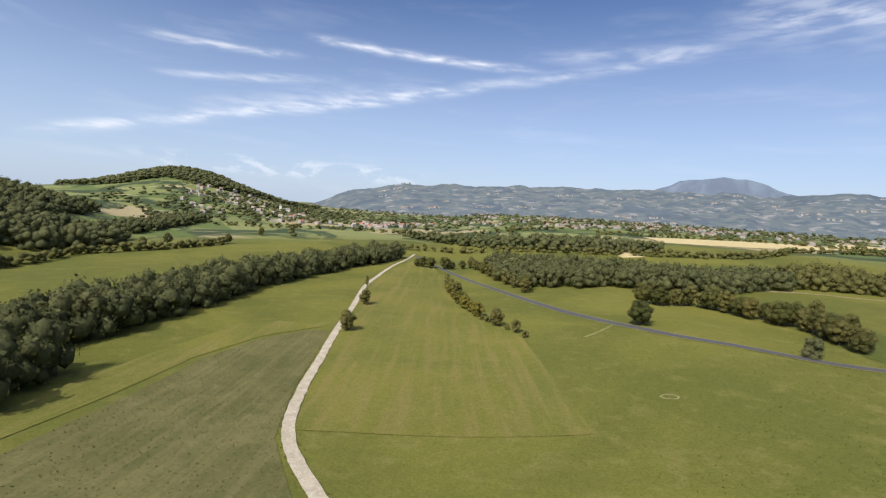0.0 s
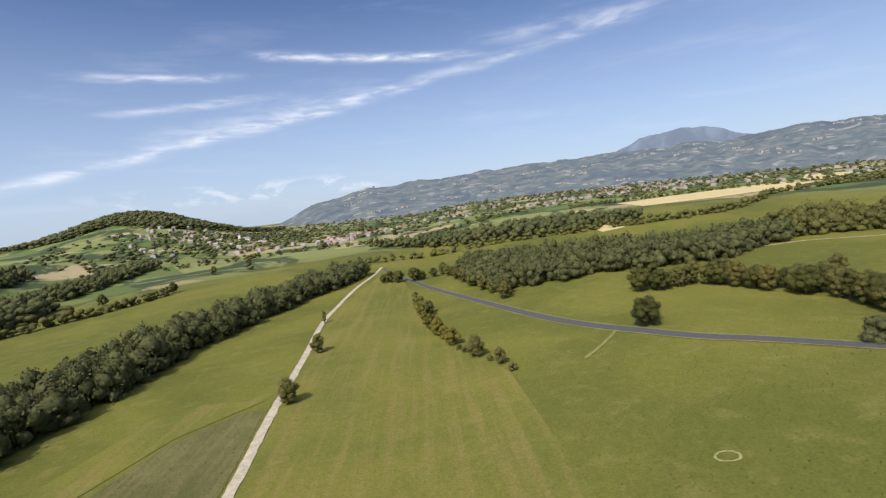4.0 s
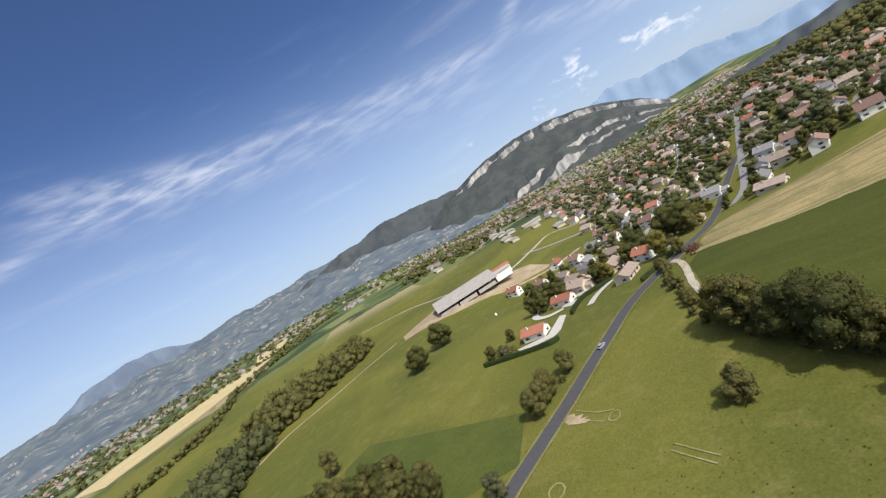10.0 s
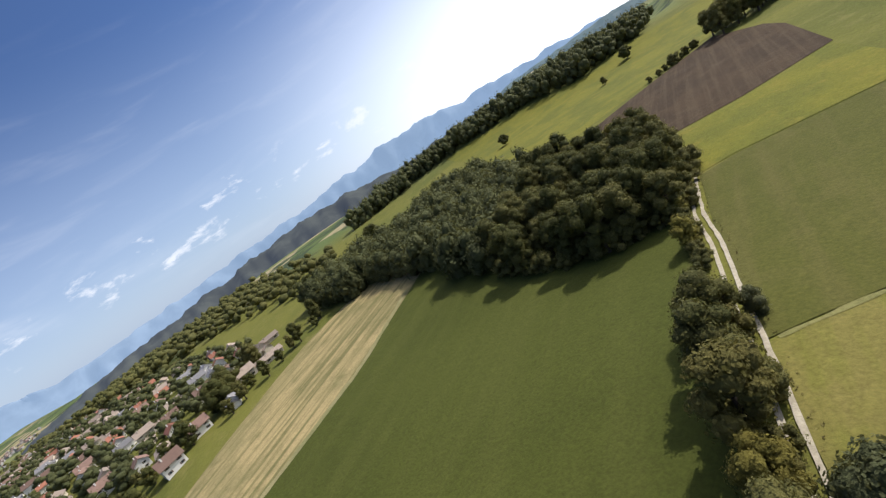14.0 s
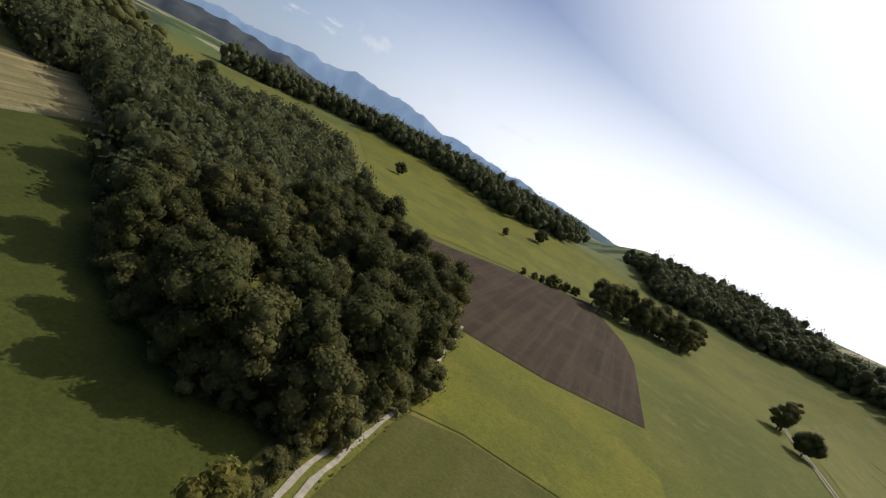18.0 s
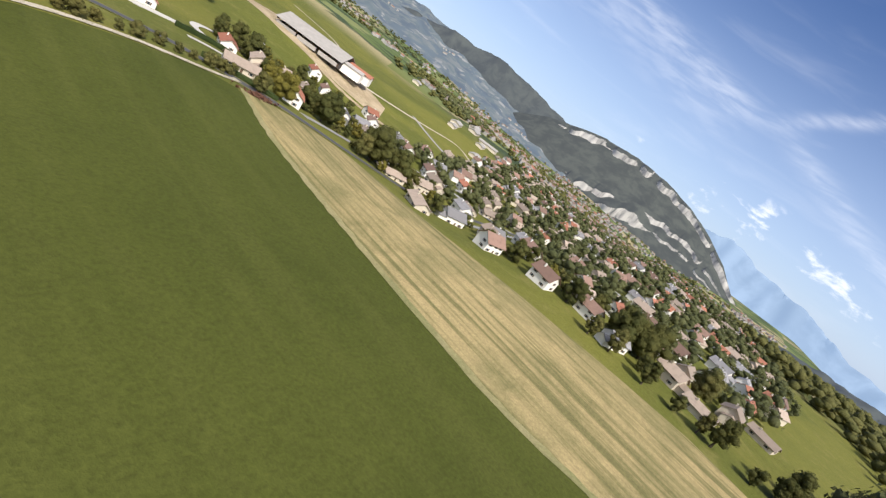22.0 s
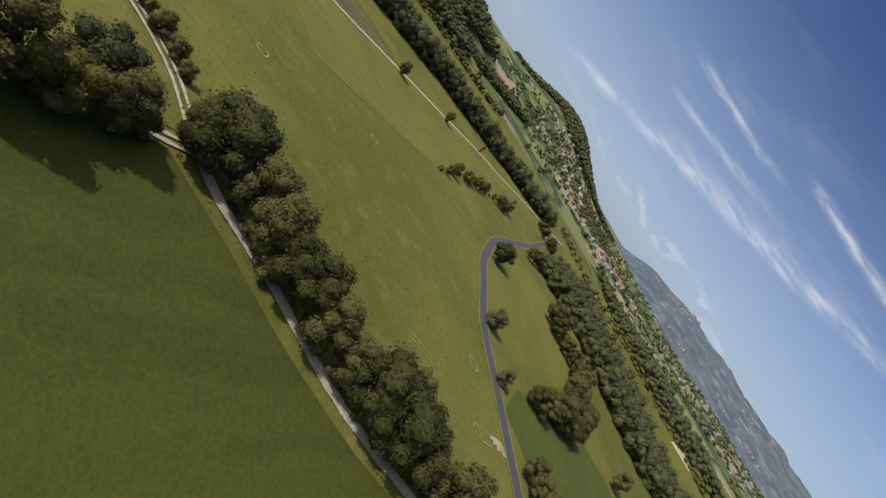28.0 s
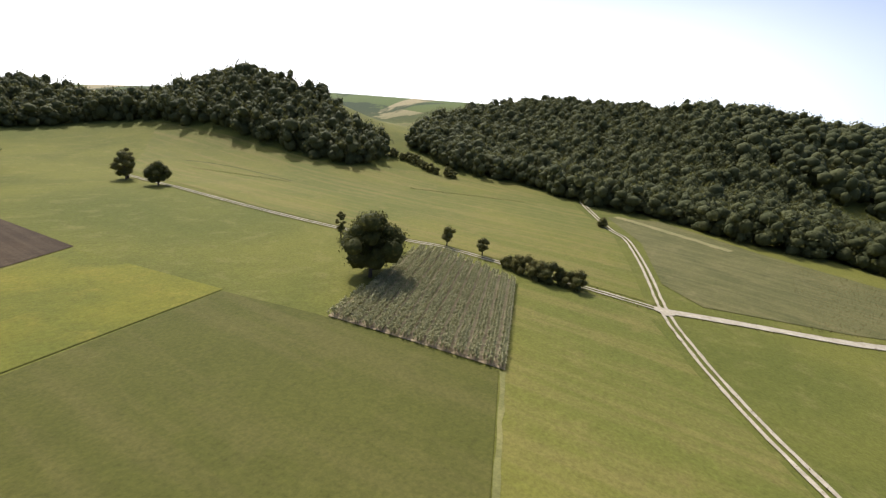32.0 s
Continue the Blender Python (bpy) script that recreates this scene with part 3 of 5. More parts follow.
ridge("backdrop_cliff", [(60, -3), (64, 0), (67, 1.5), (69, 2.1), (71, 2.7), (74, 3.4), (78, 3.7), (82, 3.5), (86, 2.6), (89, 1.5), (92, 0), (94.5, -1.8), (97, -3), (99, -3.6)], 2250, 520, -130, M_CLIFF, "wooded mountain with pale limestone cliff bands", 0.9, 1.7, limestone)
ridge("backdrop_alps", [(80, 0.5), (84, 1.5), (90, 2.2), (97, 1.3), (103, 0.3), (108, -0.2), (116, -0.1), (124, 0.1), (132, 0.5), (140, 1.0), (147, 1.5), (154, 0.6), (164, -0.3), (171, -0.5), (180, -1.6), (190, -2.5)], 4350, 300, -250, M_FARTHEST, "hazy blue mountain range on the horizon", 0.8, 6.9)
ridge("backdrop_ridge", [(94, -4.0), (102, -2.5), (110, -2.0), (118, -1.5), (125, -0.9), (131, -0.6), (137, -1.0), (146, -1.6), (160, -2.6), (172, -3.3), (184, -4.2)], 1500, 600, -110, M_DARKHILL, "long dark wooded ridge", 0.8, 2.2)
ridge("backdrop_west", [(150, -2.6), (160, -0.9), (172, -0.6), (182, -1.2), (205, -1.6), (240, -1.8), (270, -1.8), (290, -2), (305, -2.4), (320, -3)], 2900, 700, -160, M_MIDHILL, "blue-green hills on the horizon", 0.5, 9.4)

# ---- trees ----


def ball(level):
    bm = bmesh.new()
    bmesh.ops.create_icosphere(bm, subdivisions=level, radius=1.0)
    out = np.array([v.co[:] for v in bm.verts]), [tuple(v.index for v in f.verts) for f in bm.faces]
    bm.free()
    return out


FINE, COARSE = ball(2), ball(1)


def crown_mesh(name, rng, height, width, lobes, tufts, mat, low=0.28, tuft=0.8, core=FINE, full=1.0):
    """A crown: uneven lobes round the limbs, each with many small sprays of leaves on it."""
    vs, fs = [], []
    ball_v, ball_f = core
    for k in range(lobes):
        u = (k + 0.5) / lobes
        z = low + (0.93 - low) * u + rng.uniform(-0.05, 0.05)
        spread = math.sin(math.pi * min(1, (z - low + 0.12) / (1.12 - low))) ** 0.7
        ang = k * 2.4 + rng.uniform(-0.6, 0.6)
        rad = width * 0.5 * spread * rng.uniform(0.30, 0.84)
        c = np.array((math.cos(ang) * rad, math.sin(ang) * rad, z * height))
        r = width * rng.uniform(0.13, 0.215) * (1 if lobes > 12 else 1.15) * full
        amp = np.array([1 + 0.42 * noise.noise(Vector(v) * 1.7 + Vector((k * 3.1, 7, 0))) for v in ball_v])
        base = len(vs)
        vs.extend((c + ball_v * amp[:, None] * 0.88 * np.array((r, r, r * 0.82))).tolist())
        fs.extend(tuple(i + base for i in f) for f in ball_f)
        for _ in range(tufts):
            d = rng.normal(size=3)
            d /= np.linalg.norm(d)
            if d[2] < -0.5:
                d[2] = -d[2]
            p = c + d * np.array((r, r, r * 0.82)) * rng.uniform(0.90, 1.30)
            t1 = np.cross(d, rng.normal(size=3))
            t1 /= np.linalg.norm(t1)
            t2 = np.cross(d, t1) + d * rng.uniform(-0.5, 0.5)
            s = tuft * rng.uniform(0.5, 1.2)
            b = len(vs)
            vs.extend([(p - t1 * s * 0.5).tolist(), (p + t2 * s * 0.45).tolist(), (p + t1 * s * 0.55 + d * s * 0.2).tolist(), (p - t2 * s * 0.5 + d * s * 0.3).tolist()])
            fs.append((b, b + 1, b + 2, b + 3))
    me = bpy.data.meshes.new(name)
    me.from_pydata(vs, [], fs)
    me.materials.append(mat)
    me.polygons.foreach_set("use_smooth", [True] * len(me.polygons))
    return me


def tube(vs, fs, a, b, ra, rb, sides=6):
    a, b = Vector(a), Vector(b)
    d = (b - a).normalized()
    u = d.orthogonal().normalized()
    v = d.cross(u)
    k = len(vs)
    for p, r in ((a, ra), (b, rb)):
        for i in range(sides):
            t = 2 * math.pi * i / sides
            vs.append(tuple(p + (u * math.cos(t) + v * math.sin(t)) * r))
    for i in range(sides):
        j = (i + 1) % sides
        fs.append((k + i, k + j, k + sides + j, k + sides + i))


def trunk_mesh(name, rng, height, width, low):
    vs, fs = [], []
    r = 0.028 * height
    top = Vector((rng.uniform(-0.3, 0.3), rng.uniform(-0.3, 0.3), height * 0.5))
    tube(vs, fs, (0, 0, -0.6), (0, 0, height * low * 0.8), r * 1.3, r, 8)
    tube(vs, fs, (0, 0, height * low * 0.8), top, r, r * 0.5, 8)
    for k in range(6):
        a = k * 1.05 + rng.uniform(-0.3, 0.3)
        z = height * (low * 0.7 + 0.05 * k)
        tube(vs, fs, (0, 0, z), (math.cos(a) * width * 0.33, math.sin(a) * width * 0.33, z + height * 0.22), r * 0.45, r * 0.12, 5)
    me = bpy.data.meshes.new(name)
    me.from_pydata(vs, [], fs)
    me.materials.append(M_BARK)
    return me


KINDS = {}


def tree_kind(key, label, category, height, width, lobes, tufts, mat, low=0.28, variants=3, tuft=0.8):
    made = []
    for k in range(variants):
        rng = np.random.default_rng(hash_key(key) + k)
        made.append((trunk_mesh("trunk", rng, height, width, low), crown_mesh("crown", rng, height, width, lobes, tufts, mat, low, tuft)))
    KINDS[key] = (label, category, made)


def hash_key(s):
    return sum(ord(c) * (i + 3) for i, c in enumerate(s))


tree_kind("oak", "broad dark green oak standing in the fields", "tree", 12.0, 12.5, 22, 170, M_LEAF, 0.20, 3, 0.44)
tree_kind("ash", "light green ash tree in a hedgerow", "tree", 12.0, 10.5, 22, 170, M_LEAF2, 0.20, 3, 0.42)
tree_kind("willow", "grey-green willow bush beside the road", "bush", 6.0, 6.8, 12, 170, M_LEAF3, 0.10, 2, 0.32)
tree_kind("yellow", "yellowing tree in early autumn leaf", "tree", 11.0, 10.0, 20, 150, M_LEAF4, 0.18, 2, 0.42)
tree_kind("bush", "rounded green hedge bush", "bush", 3.6, 4.4, 10, 90, M_LEAF2, 0.05, 3, 0.26)
tree_kind("slim", "tall slim tree beside the meadow", "tree", 14.0, 6.0, 15, 110, M_LEAF2, 0.16, 2, 0.40)
tree_kind("wood", "dark green woodland tree", "tree", 15.0, 10.0, 20, 120, M_LEAF, 0.22, 4, 0.52)
tree_kind("wood2", "olive green woodland tree", "tree", 14.0, 9.6, 20, 120, M_LEAF2, 0.22, 3, 0.52)
tree_kind("garden", "green garden tree among the houses", "tree", 8.0, 7.4, 10, 80, M_LEAF, 0.15, 3, 0.46)
tree_kind("garden2", "yellowish garden tree among the houses", "tree", 7.0, 6.4, 10, 70, M_LEAF4, 0.15, 2, 0.46)
tree_kind("sapling", "young round-headed tree beside a track", "tree", 6.0, 4.8, 11, 90, M_LEAF2, 0.36, 2, 0.28)
FIRST = {}
TREES = []


def plant(key, x, y, scale=1.0, group="", sink=0.0):
    label, category, made = KINDS[key]
    k = random.randrange(len(made))
    m = Matrix.Translation((x, y, ground_z(x, y) - sink)) @ pose(0, 0, 0, 0, 0, random.uniform(0, 360)) @ Matrix.Scale(scale * 1.4, 4)
    if (key, k) not in FIRST:
        root = new("bush" if category == "bush" else "tree")
        for part_name, me in zip(("trunk", "crown"), made[k]):
            new(part_name, me).parent = root
        tagged(root, label, category, group)
        root.matrix_basis = m
        FIRST[key, k] = root
    else:
        root = copy_thing(FIRST[key, k], m @ Matrix.Diagonal([1 / s for s in FIRST[key, k].scale] + [1]))
        if group:
            root["group"] = group
    TREES.append((x, y))
    return root


def inside(p, poly):
    x, y = p
    hit, j = False, len(poly) - 1
    for i in range(len(poly)):
        (x1, y1), (x2, y2) = poly[i], poly[j]
        if (y1 > y) != (y2 > y) and x < (x2 - x1) * (y - y1) / (y2 - y1) + x1:
            hit = not hit
        j = i
    return hit


def fill(poly, spacing):
    """Even but irregular places in a polygon."""
    x0, x1 = min(p[0] for p in poly), max(p[0] for p in poly)
    y0, y1 = min(p[1] for p in poly), max(p[1] for p in poly)
    out, row = [], 0
    y = y0
    while y < y1:
        x = x0 + (spacing / 2 if row % 2 else 0)
        while x < x1:
            p = (x + random.uniform(-0.36, 0.36) * spacing, y + random.uniform(-0.36, 0.36) * spacing)
            if inside(p, poly):
                out.append(p)
            x += spacing
        y += spacing * 0.87
        row += 1
    return out


def along(pts, spacing, jitter=1.0):
    out, left = [], 0.0
    line = curve_points(pts, 1.0)
    for a, b in zip(line, line[1:]):
        left -= (b - a).length
        if left <= 0:
            out.append((a.x + random.uniform(-jitter, jitter), a.y + random.uniform(-jitter, jitter)))
            left = spacing * random.uniform(0.75, 1.3)
    return out


CLUMPS = {}


def clump(lobes, tufts, seed):
    """The vertices and faces of one small uneven crown of unit height and width, for woods made of very many."""
    rng = np.random.default_rng(seed)
    me = crown_mesh("clump", rng, 1.0, 1.0, lobes, tufts, M_LEAF, 0.22, 0.10, COARSE, 1.45)
    v = np.empty(len(me.vertices) * 3)
    me.vertices.foreach_get("co", v)
    f = [tuple(p.vertices) for p in me.polygons]
    bpy.data.meshes.remove(me)
    return v.reshape(-1, 3), f


def far_wood(name, places, mat, label, height=13.0, width=9.0, lobes=3, tufts=14):
    """Woods far from the path: many small uneven crowns in one mesh."""
    if (lobes, tufts) not in CLUMPS:
        CLUMPS[lobes, tufts] = [clump(lobes, tufts, 40 + k) for k in range(5)]
    vs, fs, base = [], [], 0
    for x, y in places:
        v, f = random.choice(CLUMPS[lobes, tufts])
        h, w = height * random.uniform(0.75, 1.2), width * random.uniform(0.85, 1.35)
        t = random.uniform(0, 6.28)
        c, s = math.cos(t), math.sin(t)
        m = v @ np.array(((c * w, s * w, 0), (-s * w, c * w, 0), (0, 0, h)))
        vs.append(m + np.array((x, y, ground_z(x, y) - 0.12 * h)))
        fs.extend(tuple(i + base for i in q) for q in f)
        base += len(v)
    return tagged(sheet(name, np.concatenate(vs).tolist(), fs, mat, smooth=True), label, "woods", kind="stuff")


WOOD = [(169, -46), (190, -40), (210, -43), (259, -69), (300, -94), (320, -104), (362, -102), (400, -112), (425, -122), (430, -147), (382, -168), (355, -205), (310, -235), (285, -200), (262, -172), (225, -150), (195, -134), (177, -122), (168, -85)]
WOOD_PLACES = fill(WOOD, 9.6)
far_wood("woods_east_end", [p for p in WOOD_PLACES if p[0] > 238], M_WOODS, "dark green end of the wood", 17, 12.5, 9, 60)
for x, y in [p for p in WOOD_PLACES if p[0] <= 238]:
    plant(random.choice(("wood", "wood", "wood2")), x, y, random.uniform(0.68, 0.95), "trees of the wood")
for x, y in along([(166, -84), (167, -62), (170, -48), (190, -43), (210, -46), (236, -59)], 4.5, 1.2):
    plant("bush", x, y, random.uniform(0.9, 1.5), "undergrowth at the edge of the wood")
for x, y in along([(182, -128), (225, -152), (262, -176)], 13, 2):
    plant("yellow", x, y, random.uniform(0.7, 0.95), "trees of the wood")
BELT_E = [(415, -122), (392, -104), (384, -75), (385, -45), (383, -15)]
for x, y in along(BELT_E, 9, 5):
    plant(random.choice(("wood2", "garden", "wood")), x, y, random.uniform(0.4, 0.7))
for x, y in along([(168, -48), (166, -30), (164, -14), (162.5, 4)], 4.2, 1.0):
    plant(random.choice(("bush", "bush", "garden2")), x, y, random.uniform(0.55, 0.95))
HEDGE = [(162, 8), (160.5, 18), (157.5, 36), (154.5, 56)]
HEDGE_EAST = [(150, 64), (159, 70), (170, 76.5), (184, 86.5), (200, 97), (214, 107), (226, 116)]
for st in (HEDGE, HEDGE_EAST):
    for x, y in along(st, 7.6 if st is HEDGE else 7.4, 1.6):
        plant(random.choice(("ash", "oak", "ash", "yellow", "wood2")), x, y, random.uniform(0.78, 1.1) * (0.80 if st is HEDGE else 0.9), "trees of the hedge")
    for x, y in along(st, 5.2, 2.4):
        plant("bush", x, y, random.uniform(0.6, 1.2))
for x, y in along([(236, 124), (262, 127), (286, 130), (308, 131)], 5.5, 1.2):
    plant("bush", x, y, random.uniform(0.5, 1.0))
for x, y in along([(103, 48.5), (113, 54), (124, 60), (138, 66)], 6.0, 0.8):
    plant("bush", x, y, random.uniform(0.6, 1.1))
for key, x, y, s in (("ash", -51, 246, 0.66), ("ash", -54, 318, 0.62), ("slim", -66, 395, 0.5), ("oak", 111, 260, 0.80), ("willow", 163, 203, 1.05), ("willow", 189, 190, 0.8),
                     ("oak", 330, 288, 0.92), ("oak", 362, 284, 0.98), ("bush", 196, 122, 1.5), ("ash", 240, 300, 0.7), ("slim", 2, 402, 0.75), ("ash", 12, 385, 0.5),
                     ("oak", 68, -68, 1.12), ("oak", 62, -72, 0.8), ("slim", 42, -104, 0.55), ("sapling", 19, -70, 0.95), ("sapling", 20, -54, 0.80), ("oak", 38, -236, 0.7),
                     ("slim", 38, -266, 0.85), ("ash", 41, -262, 0.85), ("bush", -84, -33, 1.0), ("willow", 148, 44, 1.25), ("willow", 156, 4, 0.6), ("yellow", 229, 117, 0.9)):
    plant(key, x, y, s)
for x, y in along([(26, -42), (27.5, -34), (29, -27), (28, -18), (27, -12)], 4.0, 0.8):
    plant("bush", x, y, random.uniform(0.8, 1.3))
for x, y in along([(222, 182), (234, 178), (250, 172)], 6.0, 0.8):
    plant(random.choice(("bush", "ash")), x, y, random.uniform(0.45, 0.62))
for x, y in along([(4, 400), (13, 340), (25, 292), (37, 262), (49, 240)], 8.0, 2.0):
    plant(random.choice(("ash", "yellow", "bush")), x, y, random.uniform(0.4, 0.66))
GROVE = [(140, 321), (158, 317), (173, 319), (187, 293), (201, 264), (201, 240), (193, 212)]
for off in (0, 8):
    for x, y in along([(p[0] + off, p[1] + off * 0.6) for p in GROVE], 8.5, 2.5):
        plant(random.choice(("oak", "ash", "wood2")), x, y, random.uniform(0.55, 0.85), "trees of the grove")
BELT_W = [(-172, 90), (-170, 155), (-158, 200), (-150, 290), (-140, 390), (-117, 470), (-82, 555), (-60, 612)]
far_wood("woods_belt", [p for off in (0, 9, 18, 27) for p in along([(q[0] - off, q[1]) for q in BELT_W], 9.0, 3.5)], M_WOODS, "thick belt of dark green trees", 19, 14, 7, 34)
far_wood("woods_northern", fill([(68, 400), (100, 392), (150, 396), (180, 395), (228, 387), (330, 440), (322, 472), (225, 462), (140, 502), (50, 560), (45, 480)], 10), M_WOODS, "dark green wood beside the road", 17, 13.5, 6, 26)
for x, y in along([(-33, 545), (0, 530), (33, 545), (50, 470), (62, 410), (70, 372)], 11, 3.5):
    plant(random.choice(("ash", "oak")), x, y, random.uniform(0.5, 0.8))
far_wood("woods_barn", fill([(335, 440), (375, 438), (410, 426), (465, 418), (512, 470), (440, 522), (360, 506)], 12.5), M_WOODS2, "green wood near the barn", 17, 13.5, 6, 22)
for x, y in fill([(140, -272), (110, -282), (66, -324), (74, -345), (114, -310), (146, -294)], 10.0):
    plant(random.choice(("wood", "wood2")), x, y, random.uniform(0.75, 1.0))
far_wood("woods_south", fill([(560, -340), (480, -440), (335, -452), (252, -428), (212, -458), (195, -465), (190, -560), (345, -570), (580, -450)], 10.5), M_WOODS, "dark wooded ridge beyond the southern meadow", 23, 13, 4, 16)
far_wood("woods_hill", fill([(137, -608), (94, -470), (32, -490), (-56, -470), (-69, -438), (-83, -358), (-89, -290), (-94, -234), (-117, -212), (-150, -225), (-175, -330), (-150, -460), (-30, -590), (90, -670)], 10.5), M_WOODS, "dark wood on the hilltop", 21, 14, 6, 22)
for x, y in along([(-141, -234), (-150, -210), (-139, -180), (-138, -154)], 7.0, 1.5):
    plant("bush", x, y, random.uniform(0.9, 1.5))
far_wood("woods_southwest", fill([(-190, -235), (-154, -150), (-170, -118), (-141, -56), (-151, -8), (-127, 32), (-141, 79), (-124, 128), (-135, 165), (-200, 130), (-300, 60), (-435, -45), (-450, -195), (-330, -300)], 10.5), M_WOODS, "dark wooded hillside", 18, 14, 6, 22)
far_wood("woods_west", fill([(-315, 30), (-308, 135), (-352, 255), (-450, 375), (-398, 570), (-450, 645), (-570, 630), (-720, 960), (-840, 840), (-840, 300), (-720, 0), (-450, -45)], 17.0), M_WOODS, "dark wooded ridge in the west", 24, 20, 5, 8)
far_wood("woods_north", fill([(0, 840), (95, 725), (231, 660), (315, 675), (268, 786), (86, 867), (-98, 968)], 16), M_WOODS, "wood among the fields to the north", 18, 16, 4, 8)
far_wood("hedges_north", along([(-90, 720), (80, 695), (345, 630), (485, 695), (590, 786), (876, 877)], 9, 5) + along([(337, 1028), (667, 1058), (937, 998), (1237, 1088)], 10, 8) + along([(-450, 930), (-180, 1035), (-23, 998), (277, 1238)], 12, 10) + along([(-347, 313), (-375, 430), (-380, 486), (-331, 570), (-307, 651)], 7, 3), M_WOODS2, "hedgerows between the northern fields", 11, 12, 3, 8)
far_wood("woods_copse", fill([(-466, 690), (-500, 980), (-570, 1000), (-535, 700)], 13), M_WOODS, "dark copse between sloping meadows", 17, 15, 5, 14)
for x, y in ((-470, 589), (-369, 612), (-307, 651), (-315, 788), (-283, 848), (-362, 551)):
    plant("ash", x, y, 0.8)
far_wood("woods_hill_north", [(-1125 + 0.85 * u - 0.53 * v, 1965 + 0.53 * u + 0.85 * v) for u, v in fill([(-390, -120), (-230, -330), (-60, -300), (40, -470), (170, -440), (380, -260), (630, 90), (450, 390), (-300, 360)], 20)], M_WOODS, "dark wood on the hill above the village", 20, 30, 3, 6)
far_wood("woods_valley", [(random.uniform(-600, 2000), random.uniform(1150, 2600)) for _ in range(1100)] + [(random.gauss(-570, 190), random.gauss(1395, 200)) for _ in range(380)], M_WOODS, "scattered trees of the far valley", 14, 20, 2, 4)
far_wood("woods_town", fill([(870, 440), (1000, 590), (1200, 620), (1150, 500), (960, 420)], 24), M_WOODS, "dark trees behind the workshop sheds", 13, 20, 3, 8)
far_wood("woods_east", fill([(640, -180), (495, -165), (480, -225), (600, -285), (900, -390), (1200, -300), (1050, -90), (780, -105)], 21), M_WOODS2, "belt of trees and hedges in the east", 16, 18, 3, 6)
for x, y in along([(184, -252), (165, -272), (150, -290)], 7.0, 1.5):
    plant("bush", x, y, random.uniform(0.7, 1.4))
for key, x, y, sc in (("oak", 208, -402, 0.7), ("oak", 322, -330, 0.6), ("ash", 225, -345, 0.4), ("oak", 427, -225, 0.8), ("oak", 444, -237, 0.7)):
    plant(key, x, y, sc)

# ---- houses ----


def tiles(name, colour):
    m, n, b = material(name, 0.75, 0.25)
    p = n.make("ShaderNodeTexCoord").outputs["Object"]
    geo = place(n)
    o = n.make("ShaderNodeObjectInfo").outputs["Random"]
    wave = n.make("ShaderNodeTexWave")
    wave.bands_direction = "Z"
    n.put(wave.inputs["Vector"], p)
    wave.inputs["Scale"].default_value = 1.4
    wave.inputs["Distortion"].default_value = 0.6
    grime = n.cloud(geo, 0.5, 5.0, 0.65)
    c = n.mix(n.step(o, 0.1, 0.9), tuple(x * 0.78 for x in colour), tuple(min(1, x * 1.25) for x in colour))
    c = n.mix(n.math("MULTIPLY", n.step(grime, 0.45, 0.75), 0.5), c, tuple(x * 0.55 for x in colour))
    n.put(b.inputs["Base Color"], n.mix(n.math("MULTIPLY", wave.outputs[1], 0.25), c, tuple(x * 0.6 for x in colour)))
    bumped(n, b, wave.outputs[1], 0.4, 0.05)
    return m


M_TILE_RED = tiles("tiles_red", (0.300, 0.122, 0.075))
M_TILE_BROWN = tiles("tiles_brown", (0.200, 0.125, 0.095))
M_TILE_TAUPE = tiles("tiles_taupe", (0.300, 0.235, 0.185))
M_TILE_GREY = tiles("tiles_grey", (0.210, 0.200, 0.200))
M_RENDER = plain("white_render", (0.740, 0.705, 0.640), 0.9, 0.07, 0.8)
M_CREAM = plain("cream_render", (0.540, 0.470, 0.370), 0.9, 0.08, 0.8)
M_TIMBER = plain("brown_timber", (0.110, 0.065, 0.040), 0.75, 0.2, 3.0)
M_FRAME = plain("window_frame", (0.560, 0.520, 0.470), 0.5, 0.05, 3.0)
M_CONCRETE = plain("pale_concrete", (0.440, 0.415, 0.370), 0.9, 0.12, 0.6)
M_STREET = plain("pale_street", (0.260, 0.250, 0.240), 0.9, 0.15, 0.4)
M_SHEET = plain("pale_sheet_roof", (0.310, 0.285, 0.255), 0.75, 0.22, 0.25, 0.0, 0.4)
# the shade inside the open barn is put into this near-black colour
M_SHADOWED = plain("shadowed_boards", (0.070, 0.060, 0.055), 0.9, 0.2, 1.0)
M_HEDGE = leafage("clipped_hedge", (0.030, 0.052, 0.016), (0.055, 0.080, 0.022))
M_FARWALL = plain("far_walls", (0.300, 0.285, 0.265), 0.9, 0.15, 0.05)
M_GLASS, _n, _b = material("window_glass", 0.08, 0.6)
_b.inputs["Base Color"].default_value = (0.030, 0.036, 0.045, 1)


def box(bm, x0, x1, y0, y1, z0, z1):
    v = [bm.verts.new((x, y, z)) for z in (z0, z1) for x, y in ((x0, y0), (x1, y0), (x1, y1), (x0, y1))]
    for f in ((3, 2, 1, 0), (4, 5, 6, 7), (0, 1, 5, 4), (1, 2, 6, 5), (2, 3, 7, 6), (3, 0, 4, 7)):
        bm.faces.new([v[i] for i in f])


def part(name, bm, mat, parent, label="", at=None):
    me = bpy.data.meshes.new(name)
    bm.to_mesh(me)
    bm.free()
    me.materials.append(mat)
    ob = new(name, me)
    ob.parent = parent
    if at is not None:
        ob.matrix_basis = at
    if label:
        tagged(ob, label)
    return ob


